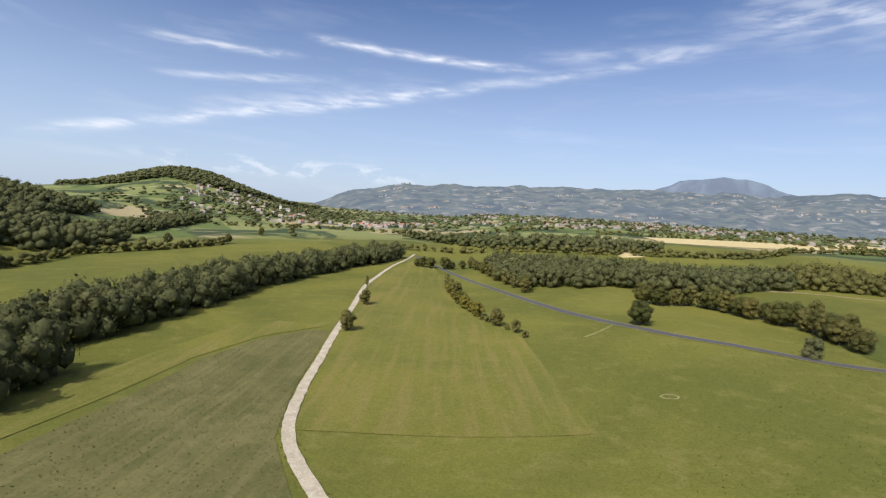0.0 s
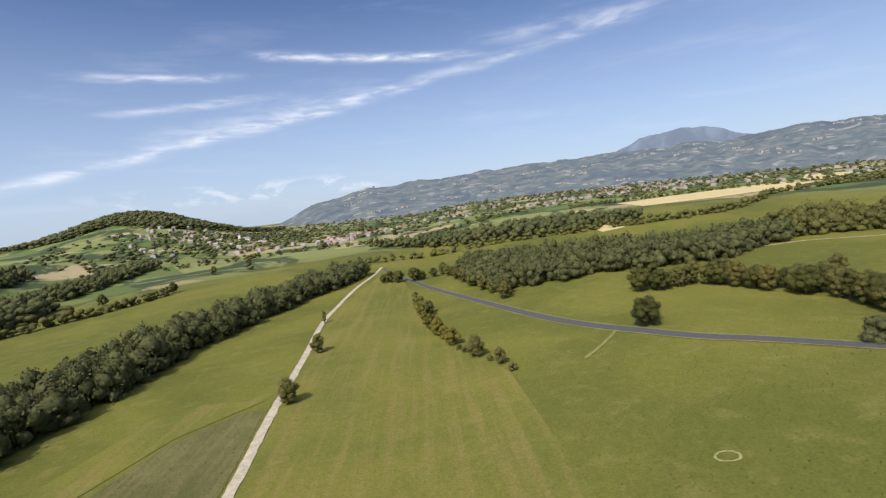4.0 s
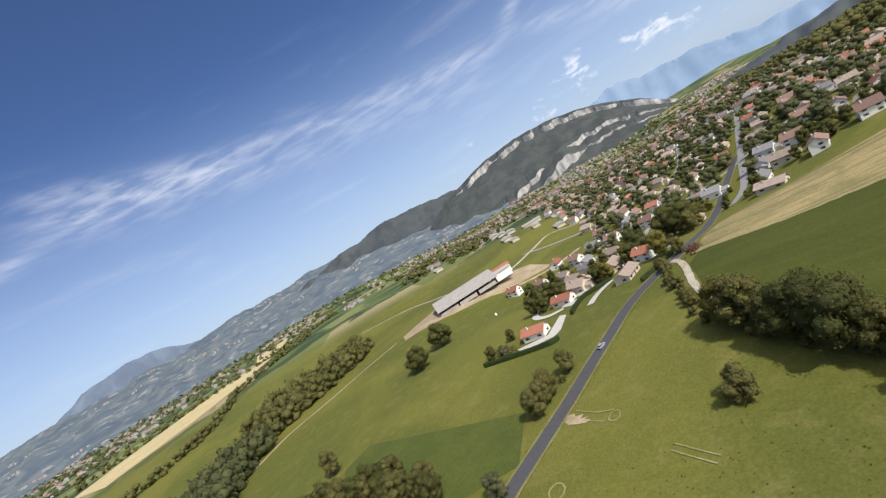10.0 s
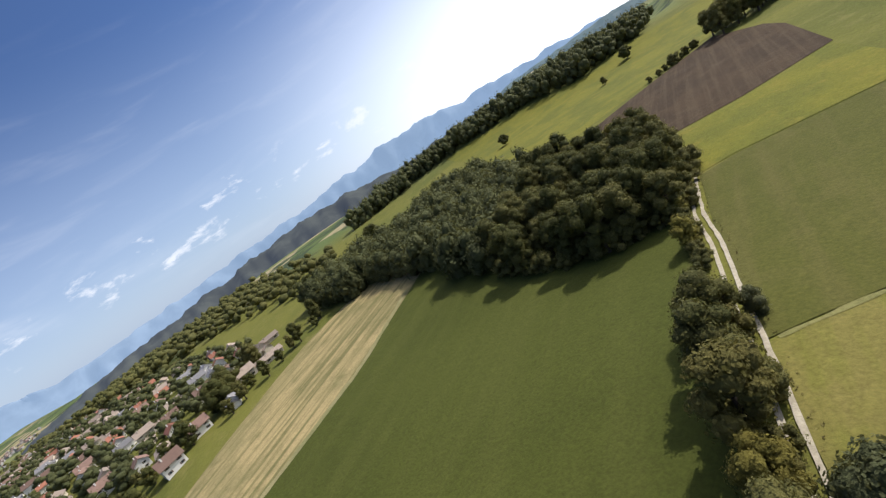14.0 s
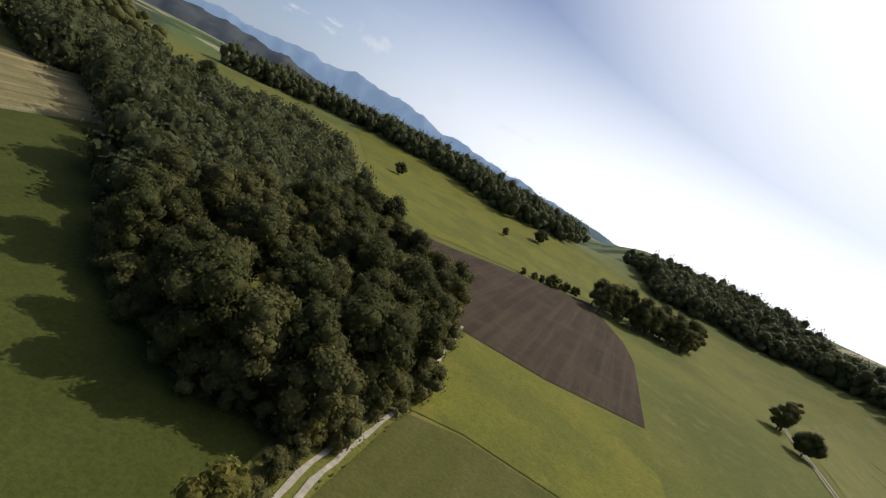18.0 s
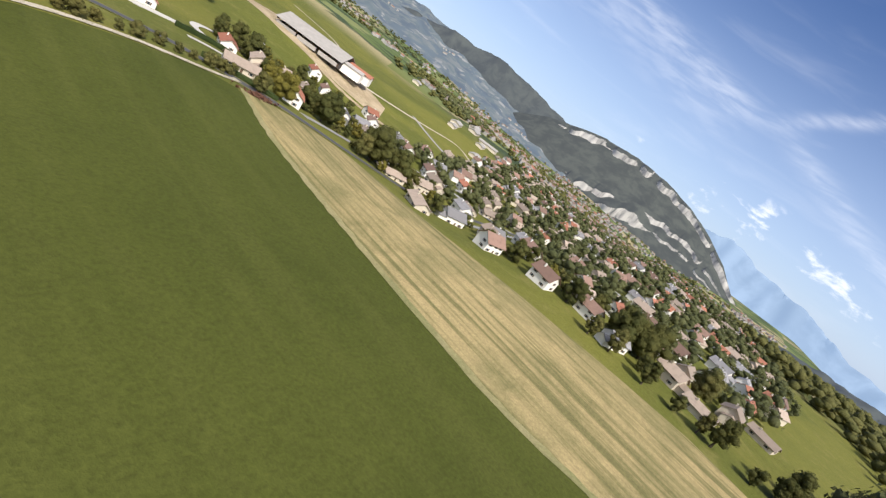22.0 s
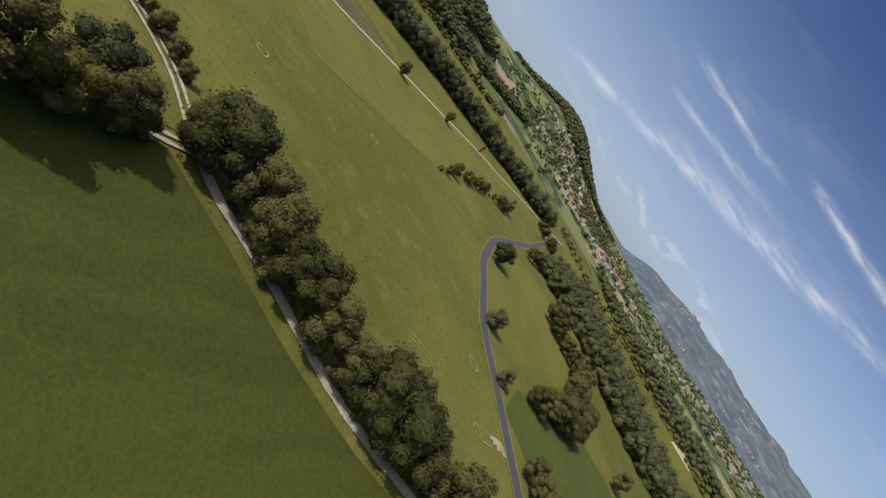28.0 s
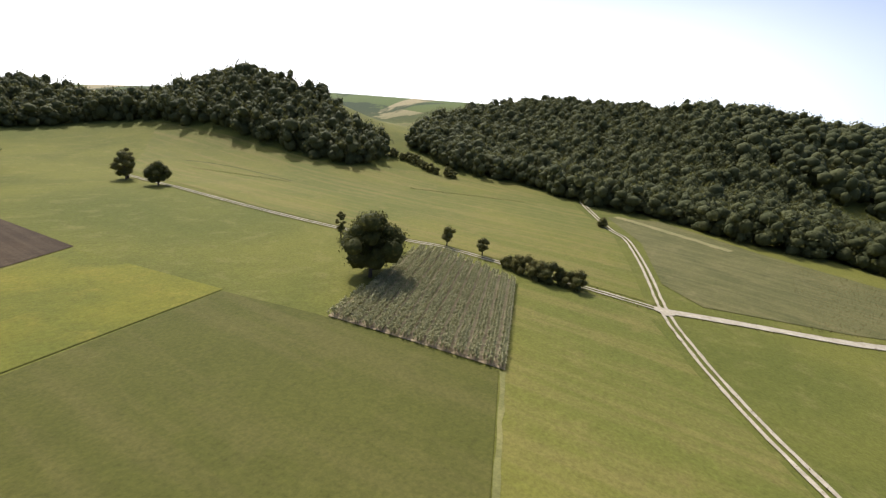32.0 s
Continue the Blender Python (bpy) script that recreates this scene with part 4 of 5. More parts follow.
def wall_block(L, W, H, rise):
    """Four walls with two gables."""
    bm = bmesh.new()
    a, b = L / 2, W / 2
    p = [(-a, -b), (a, -b), (a, b), (-a, b)]
    lo = [bm.verts.new((x, y, -1.5)) for x, y in p]
    hi = [bm.verts.new((x, y, H)) for x, y in p]
    g0, g1 = bm.verts.new((-a, 0, H + rise)), bm.verts.new((a, 0, H + rise))
    bm.faces.new((lo[0], lo[1], hi[1], hi[0]))
    bm.faces.new((lo[2], lo[3], hi[3], hi[2]))
    bm.faces.new((lo[1], lo[2], hi[2], g1, hi[1]))
    bm.faces.new((lo[3], lo[0], hi[0], g0, hi[3]))
    return bm


def roof_slabs(L, W, H, rise, over, thick=0.22):
    """Two sloping slabs that meet at the ridge and stand out over the walls."""
    bm = bmesh.new()
    a, b = L / 2 + over, W / 2 + over
    drop = rise * over / (W / 2)
    for s in (-1, 1):
        q = []
        for dz in (0.0, thick):
            q += [bm.verts.new(c) for c in ((-a, s * b, H - drop + dz), (a, s * b, H - drop + dz), (a, 0, H + rise + dz + 0.02), (-a, 0, H + rise + dz + 0.02))]
        for f in ((0, 1, 2, 3), (7, 6, 5, 4), (0, 4, 5, 1), (1, 5, 6, 2), (2, 6, 7, 3), (3, 7, 4, 0)):
            f = f if s > 0 else tuple(reversed(f))
            bm.faces.new([q[i] for i in f])
    bmesh.ops.recalc_face_normals(bm, faces=bm.faces[:])
    return bm


def opening(kind, parent, x, y, z, w, h, turn):
    """A framed window or a door, standing a little out of the wall."""
    at = pose(x, y, z, 0, 0, turn)
    bm = bmesh.new()
    if kind == "door":
        box(bm, -w / 2, w / 2, -0.06, 0.05, 0, h)
        return part("door", bm, M_TIMBER, parent, "brown timber door", at)
    t = 0.09
    box(bm, -w / 2 - t, w / 2 + t, -0.07, 0.04, -t, 0)
    box(bm, -w / 2 - t, w / 2 + t, -0.07, 0.04, h, h + t)
    box(bm, -w / 2 - t, -w / 2, -0.07, 0.04, 0, h)
    box(bm, w / 2, w / 2 + t, -0.07, 0.04, 0, h)
    frame_ob = part("window", bm, M_FRAME, parent, "", at)
    bm = bmesh.new()
    box(bm, -w / 2, w / 2, -0.03, 0.03, 0, h)
    part("pane", bm, M_GLASS, frame_ob, "dark window glass")
    for s in (-1, 1):
        bm = bmesh.new()
        box(bm, s * (w / 2 + t + 0.27) - 0.25, s * (w / 2 + t + 0.27) + 0.25, -0.05, 0.03, 0, h)
        part("shutter", bm, M_TIMBER, frame_ob, "brown timber shutter")
    return frame_ob


def chimney_mesh():
    bm = bmesh.new()
    box(bm, -0.35, 0.35, -0.3, 0.3, -1.0, 1.0)
    box(bm, -0.45, 0.45, -0.4, 0.4, 1.0, 1.15)
    return bm


def house(label, L, W, H, rise, roof, wall, over=0.7, near=True, wing=False, group="houses of the village", storeys=2):
    root = tagged(new("house"), label, "house", group)
    part("wall", wall_block(L, W, H, rise), wall, root)
    part("roof", roof_slabs(L, W, H, rise, over), roof, root)
    part("chimney", chimney_mesh(), wall, root, "", Matrix.Translation((L * 0.22, W * 0.14, H + rise * 0.86)))
    if wing:
        part("wing_wall", wall_block(L * 0.4, W * 0.7, H * 0.62, rise * 0.55), wall, root, "", Matrix.Translation((-L * 0.68, -W * 0.1, 0)))
        part("wing_roof", roof_slabs(L * 0.4, W * 0.7, H * 0.62, rise * 0.55, 0.4), roof, root, "", Matrix.Translation((-L * 0.68, -W * 0.1, 0)))
    if near:
        opening("door", root, 0.4, -W / 2, 0.0, 1.1, 2.1, 0)
        for f in range(storeys):
            z = 0.9 + 2.7 * f
            if z + 1.3 > H + (0 if f == 0 else 0.2):
                break
            for x in (-0.32, 0.30) if f == 0 else (-0.30, 0.05, 0.32):
                opening("window", root, x * L, -W / 2, z, 1.2, 1.25, 0)
            for x in (-0.28, 0.28):
                opening("window", root, x * L, W / 2, z, 1.2, 1.25, 180)
            opening("window", root, L / 2, 0.18 * W, z, 1.1, 1.25, 90)
            if not wing:
                opening("window", root, -L / 2, -0.15 * W, z, 1.1, 1.25, -90)
    return root


HOUSE_KINDS = {
    "red": dict(label="white house with an orange-red tiled roof", L=13.5, W=8.6, H=3.4, rise=2.6, roof=M_TILE_RED, wall=M_RENDER, over=0.8, storeys=1),
    "red2": dict(label="two-storey white house with a red tiled roof", L=11.0, W=8.6, H=5.2, rise=2.8, roof=M_TILE_RED, wall=M_RENDER),
    "taupe": dict(label="cream house with a weathered taupe roof", L=12.0, W=9.0, H=5.0, rise=2.9, roof=M_TILE_TAUPE, wall=M_CREAM, over=0.9, wing=True),
    "brown": dict(label="white house with a dark brown tiled roof", L=11.5, W=9.2, H=5.4, rise=3.3, roof=M_TILE_BROWN, wall=M_RENDER, over=0.9),
    "grey": dict(label="white house with a grey tiled roof", L=12.5, W=9.0, H=4.6, rise=3.0, roof=M_TILE_GREY, wall=M_RENDER, wing=True),
    "low": dict(label="low cream bungalow with a taupe roof", L=15.0, W=8.8, H=3.0, rise=2.2, roof=M_TILE_TAUPE, wall=M_CREAM, over=0.8, storeys=1),
}
MADE_HOUSES = {}
HOUSES = []


def put_house(key, x, y, turn, near=True, scale=1.0, group="houses of the village", lift=0.15):
    m = Matrix.Translation((x, y, ground_z(x, y) + lift)) @ pose(0, 0, 0, 0, 0, turn) @ Matrix.Scale(scale * 0.93, 4)
    k = (key, near, group)
    if k not in MADE_HOUSES:
        MADE_HOUSES[k] = house(near=near, group=group, **HOUSE_KINDS[key])
        MADE_HOUSES[k].matrix_basis = m
        ob = MADE_HOUSES[k]
    else:
        ob = copy_thing(MADE_HOUSES[k], m @ Matrix.Diagonal([1 / s for s in MADE_HOUSES[k].scale] + [1]))
    HOUSES.append((x, y))
    return ob


STREETS = [[(339, 126), (378, 135), (435, 141), (472, 128), (543, 117), (645, 90), (780, 75)], [(393, 88), (426, 74), (489, 60), (570, 42), (690, 15)], [(435, 141), (444, 177), (450, 198)], [(472, 128), (483, 90), (489, 60), (502, 8), (518, -60)], [(600, 102), (615, 45), (622, -30)], [(572, 201), (578, 222), (584, 270)]]
for st in STREETS:
    ribbon("street", st, 5.0, M_STREET, "pale asphalt street among the houses", 0.22)


def clear(x, y, gap, street_gap=7.0):
    if any((x - a) ** 2 + (y - b) ** 2 < gap * gap for a, b in HOUSES):
        return False
    return all((x - a) ** 2 + (y - b) ** 2 > street_gap ** 2 for a, b in STREET_POINTS)


STREET_POINTS = [(p.x, p.y) for st in STREETS + [ROAD] for p in curve_points(st, 5.0)]
put_house("red", 298, 197, 78)
put_house("red", 332, 186, 70, scale=0.95)
for key, x, y, turn in (("low", 318, 148, -24), ("taupe", 358, 158, -22), ("taupe", 345, 178, 62), ("low", 379, 209, -20), ("red2", 433, 246, 70), ("red2", 340, 138, 60), ("grey", 416, 183, 62), ("brown", 455, 195, 60),
                        ("grey", 472, 181, 65), ("brown", 502, 175, 65), ("grey", 418, 127, 60), ("brown", 461, 135, 62), ("red2", 500, 128, 70), ("taupe", 560, 192, 65), ("low", 368, 70, 60),
                        ("grey", 398, 68, -20), ("taupe", 414, 52, 70), ("brown", 388, 40, -15), ("grey", 455, 50, 60), ("brown", 394, 13, 75), ("red2", 440, -12, -15), ("low", 488, 95, -20), ("taupe", 412, -48, 70),
                        ("taupe", 384, 187, 62), ("red2", 470, 215, -20), ("grey", 444, 90, 65), ("brown", 470, 20, 70), ("taupe", 430, -75, -15)):
    put_house(key, x, y, turn + random.uniform(-6, 6))
VILLAGE = [(425, 250), (450, 180), (480, 168), (560, 175), (640, 215), (780, 275), (980, 300), (1080, 90), (960, -75), (780, -105), (600, -120), (480, -100), (412, -95), (384, -40), (377, 5), (380, 60), (390, 108)]
for x, y in fill(VILLAGE, 20.5):
    if clear(x, y, 16.5, 9.0):
        put_house(random.choice(("taupe", "brown", "grey", "low", "taupe", "brown", "taupe", "red2")), x, y, random.choice((66, -24)) + random.uniform(-12, 12), x < 500, random.uniform(0.85, 1.05))
HOUSE_KINDS["shed"] = dict(label="long pale workshop shed with a low roof", L=34.0, W=15.0, H=3.8, rise=2.0, roof=M_SHEET, wall=M_CREAM, over=1.2)
for x, y, turn in ((679, 239, 20), (709, 309, 25), (756, 285, 20), (745, 330, 25), (814, 341, 22), (800, 300, -65), (862, 372, 20), (905, 400, 20), (830, 498, 35), (969, 520, 20)):
    put_house("shed", x, y, turn, False, random.uniform(0.75, 1.05), "workshop sheds beside the town")

# ---- houses of the hillside villages ----
HILL_B = [(-262, 1110), (-165, 1102), (-135, 1200), (-90, 1290), (-30, 1440), (-90, 1462), (-225, 1290)]


def church(x, y):
    root = tagged(new("church"), "pale stone church with a square tower", "church")
    part("nave", wall_block(24, 10, 8, 4.5), M_RENDER, root)
    part("nave_roof", roof_slabs(24, 10, 8, 4.5, 0.4), M_TILE_GREY, root)
    bm = bmesh.new()
    box(bm, -3, 3, -3, 3, -1, 19)
    part("tower", bm, M_RENDER, root, "", Matrix.Translation((-14, 0, 0)))
    bm = bmesh.new()
    bmesh.ops.create_cone(bm, cap_ends=True, segments=4, radius1=4.6, radius2=0.1, depth=6)
    part("spire", bm, M_TILE_GREY, root, "", pose(-14, 0, 22, 0, 0, 45))
    root.matrix_basis = Matrix.Translation((x, y, ground_z(x, y))) @ pose(0, 0, 0, 0, 0, 25)


church(-500, 1430)


def far_houses(name, places, label):
    """Towns miles away: walls and roofs of very many houses in one mesh."""
    vs, fs, mats = [], [], []
    for x, y, *zz in places:
        L, W, H = random.uniform(9, 15), random.uniform(8, 11), random.uniform(4, 7)
        t, z = random.uniform(0, math.pi), zz[0] if zz else ground_z(x, y)
        c, s = math.cos(t), math.sin(t)
        b = len(vs)
        for px, py, pz in ((-1, -1, -2), (1, -1, -2), (1, 1, -2), (-1, 1, -2), (-1, -1, H), (1, -1, H), (1, 1, H), (-1, 1, H), (-1, 0, H + 2.8), (1, 0, H + 2.8)):
            px, py = px * L / 2, py * W / 2
            vs.append((x + px * c - py * s, y + px * s + py * c, z + pz))
        kind = random.choice((1, 1, 1, 2, 2, 2, 3))
        for f, k in (((0, 1, 5, 4), 0), ((2, 3, 7, 6), 0), ((1, 2, 6, 9, 5), 0), ((3, 0, 4, 8, 7), 0), ((4, 5, 9, 8), kind), ((6, 7, 8, 9), kind)):
            fs.append(tuple(i + b for i in f))
            mats.append(k)
    ob = sheet(name, vs, fs, M_FARWALL)
    for m in (M_TILE_TAUPE, M_TILE_BROWN, M_TILE_RED):
        ob.data.materials.append(m)
    ob.data.polygons.foreach_set("material_index", mats)
    return tagged(ob, label, "town", kind="stuff")


def strewn(n, a0, a1, d0, d1, knots):
    """Places in a sector of the valley, thicker round a few hamlets."""
    out, mid = [], [(random.uniform(a0, a1), random.uniform(d0, d1)) for _ in range(knots)]
    for _ in range(n):
        if random.random() < 0.7:
            a, d = random.choice(mid)
            a, d = a + random.gauss(0, 1.3), d * (1 + random.gauss(0, 0.045))
        else:
            a, d = random.uniform(a0, a1), random.uniform(d0, d1)
        out.append((CX + math.sin(radians(a)) * d, CY + math.cos(radians(a)) * d))
    return out


far_houses("houses_hillside", [p for p in fill([(-900, 1665), (-705, 1200), (-375, 1035), (-278, 1200), (-450, 1440), (-705, 1695)], 31) if random.random() < 0.34] + [p for p in fill(HILL_B, 25) if random.random() < 0.7], "hillside village of pale houses with brown roofs")
far_wood("town_trees", [p for p in strewn(900, 56, 102, 800, 2300, 60) if not inside(p, VILLAGE)], M_WOODS2, "trees between the houses of the far town", 11, 16, 3, 8)
far_houses("houses_town", [p for p in strewn(900, 58, 100, 850, 2400, 34) if not inside(p, VILLAGE)], "far town of pale houses below the cliffs")
far_houses("houses_valley", strewn(260, -4, 60, 1250, 2200, 26), "far hamlets of white houses across the valley")
slope = [v.co for v in valley_side.data.vertices][::1]
knots = [random.choice(slope) for _ in range(130)]
spots = []
for k in knots:
    near = sorted(slope, key=lambda c: (c.x - k.x) ** 2 + (c.y - k.y) ** 2)[:9]
    for _ in range(5):
        a, b = random.choice(near), random.choice(near)
        p = a.lerp(b, random.random())
        spots.append((p.x, p.y, p.z))
far_houses("houses_slope", spots, "far white hamlets on the valley side")

# ---- gardens ----
for x, y in fill([(330, 160), (345, 195), (395, 230), (440, 240), (450, 190), (440, 100), (425, -70), (390, -40), (392, 20), (385, 70), (370, 115), (345, 130)], 11.5):
    if clear(x, y, 9.5, 5.5):
        plant(random.choice(("garden", "garden", "bush", "garden2")), x, y, random.uniform(0.45, 0.95), "garden trees of the village")
gt = [p for p in fill([(450, 185), (520, 170), (690, 225), (980, 300), (1080, 90), (960, -75), (780, -110), (600, -125), (430, -85)], 12.0) if clear(*p, 10.0, 5.5)]
far_wood("garden_trees", gt, M_WOODS, "garden trees between the houses of the town", 10.5, 10.5, 4, 14)
for key, x, y, s in (("garden", 352, 196, 1.2), ("garden", 344, 200, 1.1), ("garden", 338, 206, 0.95), ("garden", 346, 189, 0.9), ("garden", 333, 199, 0.8), ("oak", 362, 140, 0.9), ("garden", 352, 146, 1.0),
                     ("oak", 388, 122, 1.1), ("oak", 377, 114, 1.0), ("ash", 366, 112, 0.7), ("yellow", 327, 129, 0.8), ("oak", 398, 112, 0.9), ("ash", 312, 122, 0.5), ("garden", 292, 222, 0.6), ("garden", 298, 224, 0.5), ("willow", 290, 214, 0.7), ("garden", 308, 214, 0.55), ("bush", 287, 208, 0.9),
                     ("oak", 402, -25, 1.0), ("oak", 408, -35, 1.0), ("garden", 398, 0, 1.1), ("ash", 416, -60, 0.9)):
    plant(key, x, y, s)


def clipped(pts, height, width, label):
    """A clipped hedge: a squared body with sprays of leaf standing out of it."""
    rng = random.Random(11)
    vs, fs = [], []
    line = curve_points(pts, 1.5)
    for i, p in enumerate(line):
        d = (line[min(i + 1, len(line) - 1)] - line[max(i - 1, 0)]).normalized()
        s = Vector((d.y, -d.x, 0)) * width / 2
        z = ground_z(p.x, p.y)
        h = height * rng.uniform(0.92, 1.06)
        for q, dz in ((p - s, -0.2), (p - s * 1.1, h * 0.5), (p - s * 0.8, h), (p + s * 0.8, h), (p + s * 1.1, h * 0.5), (p + s, -0.2)):
            vs.append((q.x + rng.uniform(-0.1, 0.1), q.y + rng.uniform(-0.1, 0.1), z + dz))
        if i:
            k = 6 * i
            fs += [(k - 6 + j, k - 5 + j, k + 1 + j, k + j) for j in range(5)]
    n = len(line)
    fs += [(0, 1, 2, 3, 4, 5), tuple(reversed(range(6 * n - 6, 6 * n)))]
    for _ in range(n * 14):
        k = rng.randrange(n - 1)
        a, b = Vector(vs[6 * k + rng.randint(1, 4)]), Vector(vs[6 * k + 6 + rng.randint(1, 4)])
        c = a.lerp(b, rng.random())
        q = len(vs)
        for _ in range(3):
            vs.append(tuple(c + Vector((rng.uniform(-0.3, 0.3), rng.uniform(-0.3, 0.3), rng.uniform(-0.2, 0.35)))))
        fs.append((q, q + 1, q + 2))
    return tagged(sheet("hedge", vs, fs, M_HEDGE), label, "hedge")


clipped([(288, 226), (284, 210), (279, 186), (281, 183)], 2.2, 1.6, "dark clipped garden hedge beside a red-roofed house")
clipped([(304, 178), (320, 174), (324, 168), (330, 158)], 2.2, 1.5, "dark clipped hedge along a garden lawn")
clipped([(298, 141), (310, 131), (322, 123)], 2.0, 1.5, "dark clipped roadside hedge of a garden")
clipped([(366, 192), (388, 182), (398, 170)], 1.9, 1.2, "dark clipped hedge between two gardens")


def patch(name, poly, mat, label, thick=0.12, category="terrace"):
    """A paved place with a real edge."""
    bm = bmesh.new()
    top = [bm.verts.new((x, y, ground_z(x, y) + 0.16 + thick)) for x, y in poly]
    low = [bm.verts.new((x, y, ground_z(x, y) - 0.5)) for x, y in poly]
    bm.faces.new(top)
    for i in range(len(poly)):
        j = (i + 1) % len(poly)
        bm.faces.new((top[i], low[i], low[j], top[j]))
    bmesh.ops.recalc_face_normals(bm, faces=bm.faces[:])
    me = bpy.data.meshes.new(name)
    bm.to_mesh(me)
    bm.free()
    me.materials.append(mat)
    return tagged(new(name, me), label, category, kind="structure")


patch("terrace_red_house", [(285, 209), (287, 186), (292, 183), (308, 182), (311, 186), (292, 190), (291, 208)], M_CONCRETE, "white paved terrace round a red-roofed house")
ribbon("drive_curved", [(350, 205), (336, 206), (325, 202), (319, 193), (320, 185)], 4.0, M_CONCRETE, "curved white drive beside a house", 0.3, 0, 0, "drive")
ribbon("drive_straight", [(305, 168), (315, 165), (329, 157)], 4.0, M_CONCRETE, "pale drive from the road to a house", 0.3, 0, 0.2, "drive")
patch("terrace_second", [(318, 180), (341, 171), (345, 178), (324, 187)], M_CONCRETE, "white paved terrace beside a house")

# ---- barn ----


def barn(x, y, turn):
    root = tagged(new("barn"), "long open cattle barn with a pale sheet roof", "barn")
    L, W, H, rise = 42.0, 27.0, 3.6, 4.4
    part("roof", roof_slabs(L, W, H, rise, 1.0, 0.18), M_SHEET, root, "pale grey corrugated roof")
    bm = bmesh.new()
    box(bm, -L / 2 + 0.3, L / 2 - 0.3, W / 2 - 0.25, W / 2, -0.6, H - 0.1)
    part("back_wall", bm, M_SHADOWED, root, "boarded wall toned dark for the barn's inside shade")
    bm = bmesh.new()
    box(bm, L / 2 - 0.25, L / 2, -W / 2, W / 2 - 0.3, -0.6, H - 0.2)
    part("end_wall", bm, M_SHADOWED, root, "boarded wall toned dark for the barn's inside shade")
    for x0 in (-L / 2 + 0.4, -7.0, 7.2):
        bm = bmesh.new()
        box(bm, x0, x0 + 12.5, -W / 2, -W / 2 + 0.3, -0.6, 1.7)
        part("base_wall", bm, M_SHEET, root, "pale low front wall")
    bm = bmesh.new()
    box(bm, -L / 2, -L / 2 + 0.3, -W / 2, 2.0, -0.6, 1.8)
    part("base_wall", bm, M_SHEET, root, "pale low end wall")
    bm = bmesh.new()
    b = W / 2
    q = [bm.verts.new((-L / 2 - 0.1, yy, zz)) for yy, zz in ((-b, H - 1.2), (b, H - 1.2), (b, H), (0, H + rise), (-b, H))]
    bm.faces.new(q)
    me_bar = bmesh.ops.extrude_face_region(bm, geom=bm.faces[:])
    for v in me_bar["geom"]:
        if isinstance(v, bmesh.types.BMVert):
            v.co.x -= 0.15
    bmesh.ops.recalc_face_normals(bm, faces=bm.faces[:])
    part("gable_board", bm, M_SHADOWED, root, "boarded gable toned dark for the barn's inside shade")
    for k in range(8):
        for yy in (-W / 2 + 0.5, 0.0):
            bm = bmesh.new()
            box(bm, -0.15, 0.15, -0.15, 0.15, -0.6, H - 0.1 + (rise if yy == 0 else 0))
            part("post", bm, M_TIMBER, root, "", Matrix.Translation((-L / 2 + 0.8 + k * (L - 1.6) / 7, yy, 0)))
    part("lean_to_roof", roof_slabs(15, 8, 3.6, 1.4, 0.4), M_TILE_RED, root, "orange-red tiled annexe roof", Matrix.Translation((L / 2 + 8, 5, 0)))
    part("lean_to_wall", wall_block(14.6, 7.6, 3.6, 1.3), M_RENDER, root, "white annexe wall", Matrix.Translation((L / 2 + 8, 5, 0)))
    part("dairy_roof", roof_slabs(13, 7, 3.8, 1.0, 0.4), M_SHEET, root, "pale annexe roof", Matrix.Translation((L / 2 + 6, -5, 0)))
    part("dairy_wall", wall_block(12.6, 6.6, 3.8, 0.9), M_RENDER, root, "white annexe wall", Matrix.Translation((L / 2 + 6, -5, 0)))
    root.matrix_basis = Matrix.Translation((x, y, ground_z(x, y) + 0.3)) @ pose(0, 0, 0, 0, 0, turn) @ Matrix.Scale(1.4, 4)


barn(468, 302, -58)
ribbon("soil_strip", [(438, 324), (447, 285), (456, 252), (476, 222), (506, 198)], 6.0, M_EARTH, "orange-tan bare soil beside the barn", 0.22, 0, 2.0, "soil")
ribbon("lane_town", [(486, 278), (530, 270), (590, 262), (650, 250), (640, 215), (632, 191)], 3.6, M_GRAVEL, "pale gravel lane from the barn to the town", 0.24, 0, 0.4, "road")
ribbon("lane_fields", [(505, 320), (560, 380), (600, 450), (585, 520)], 3.0, M_GRAVEL, "pale lane between fields", 0.22, 0, 0.5, "road")

# ---- maize ----


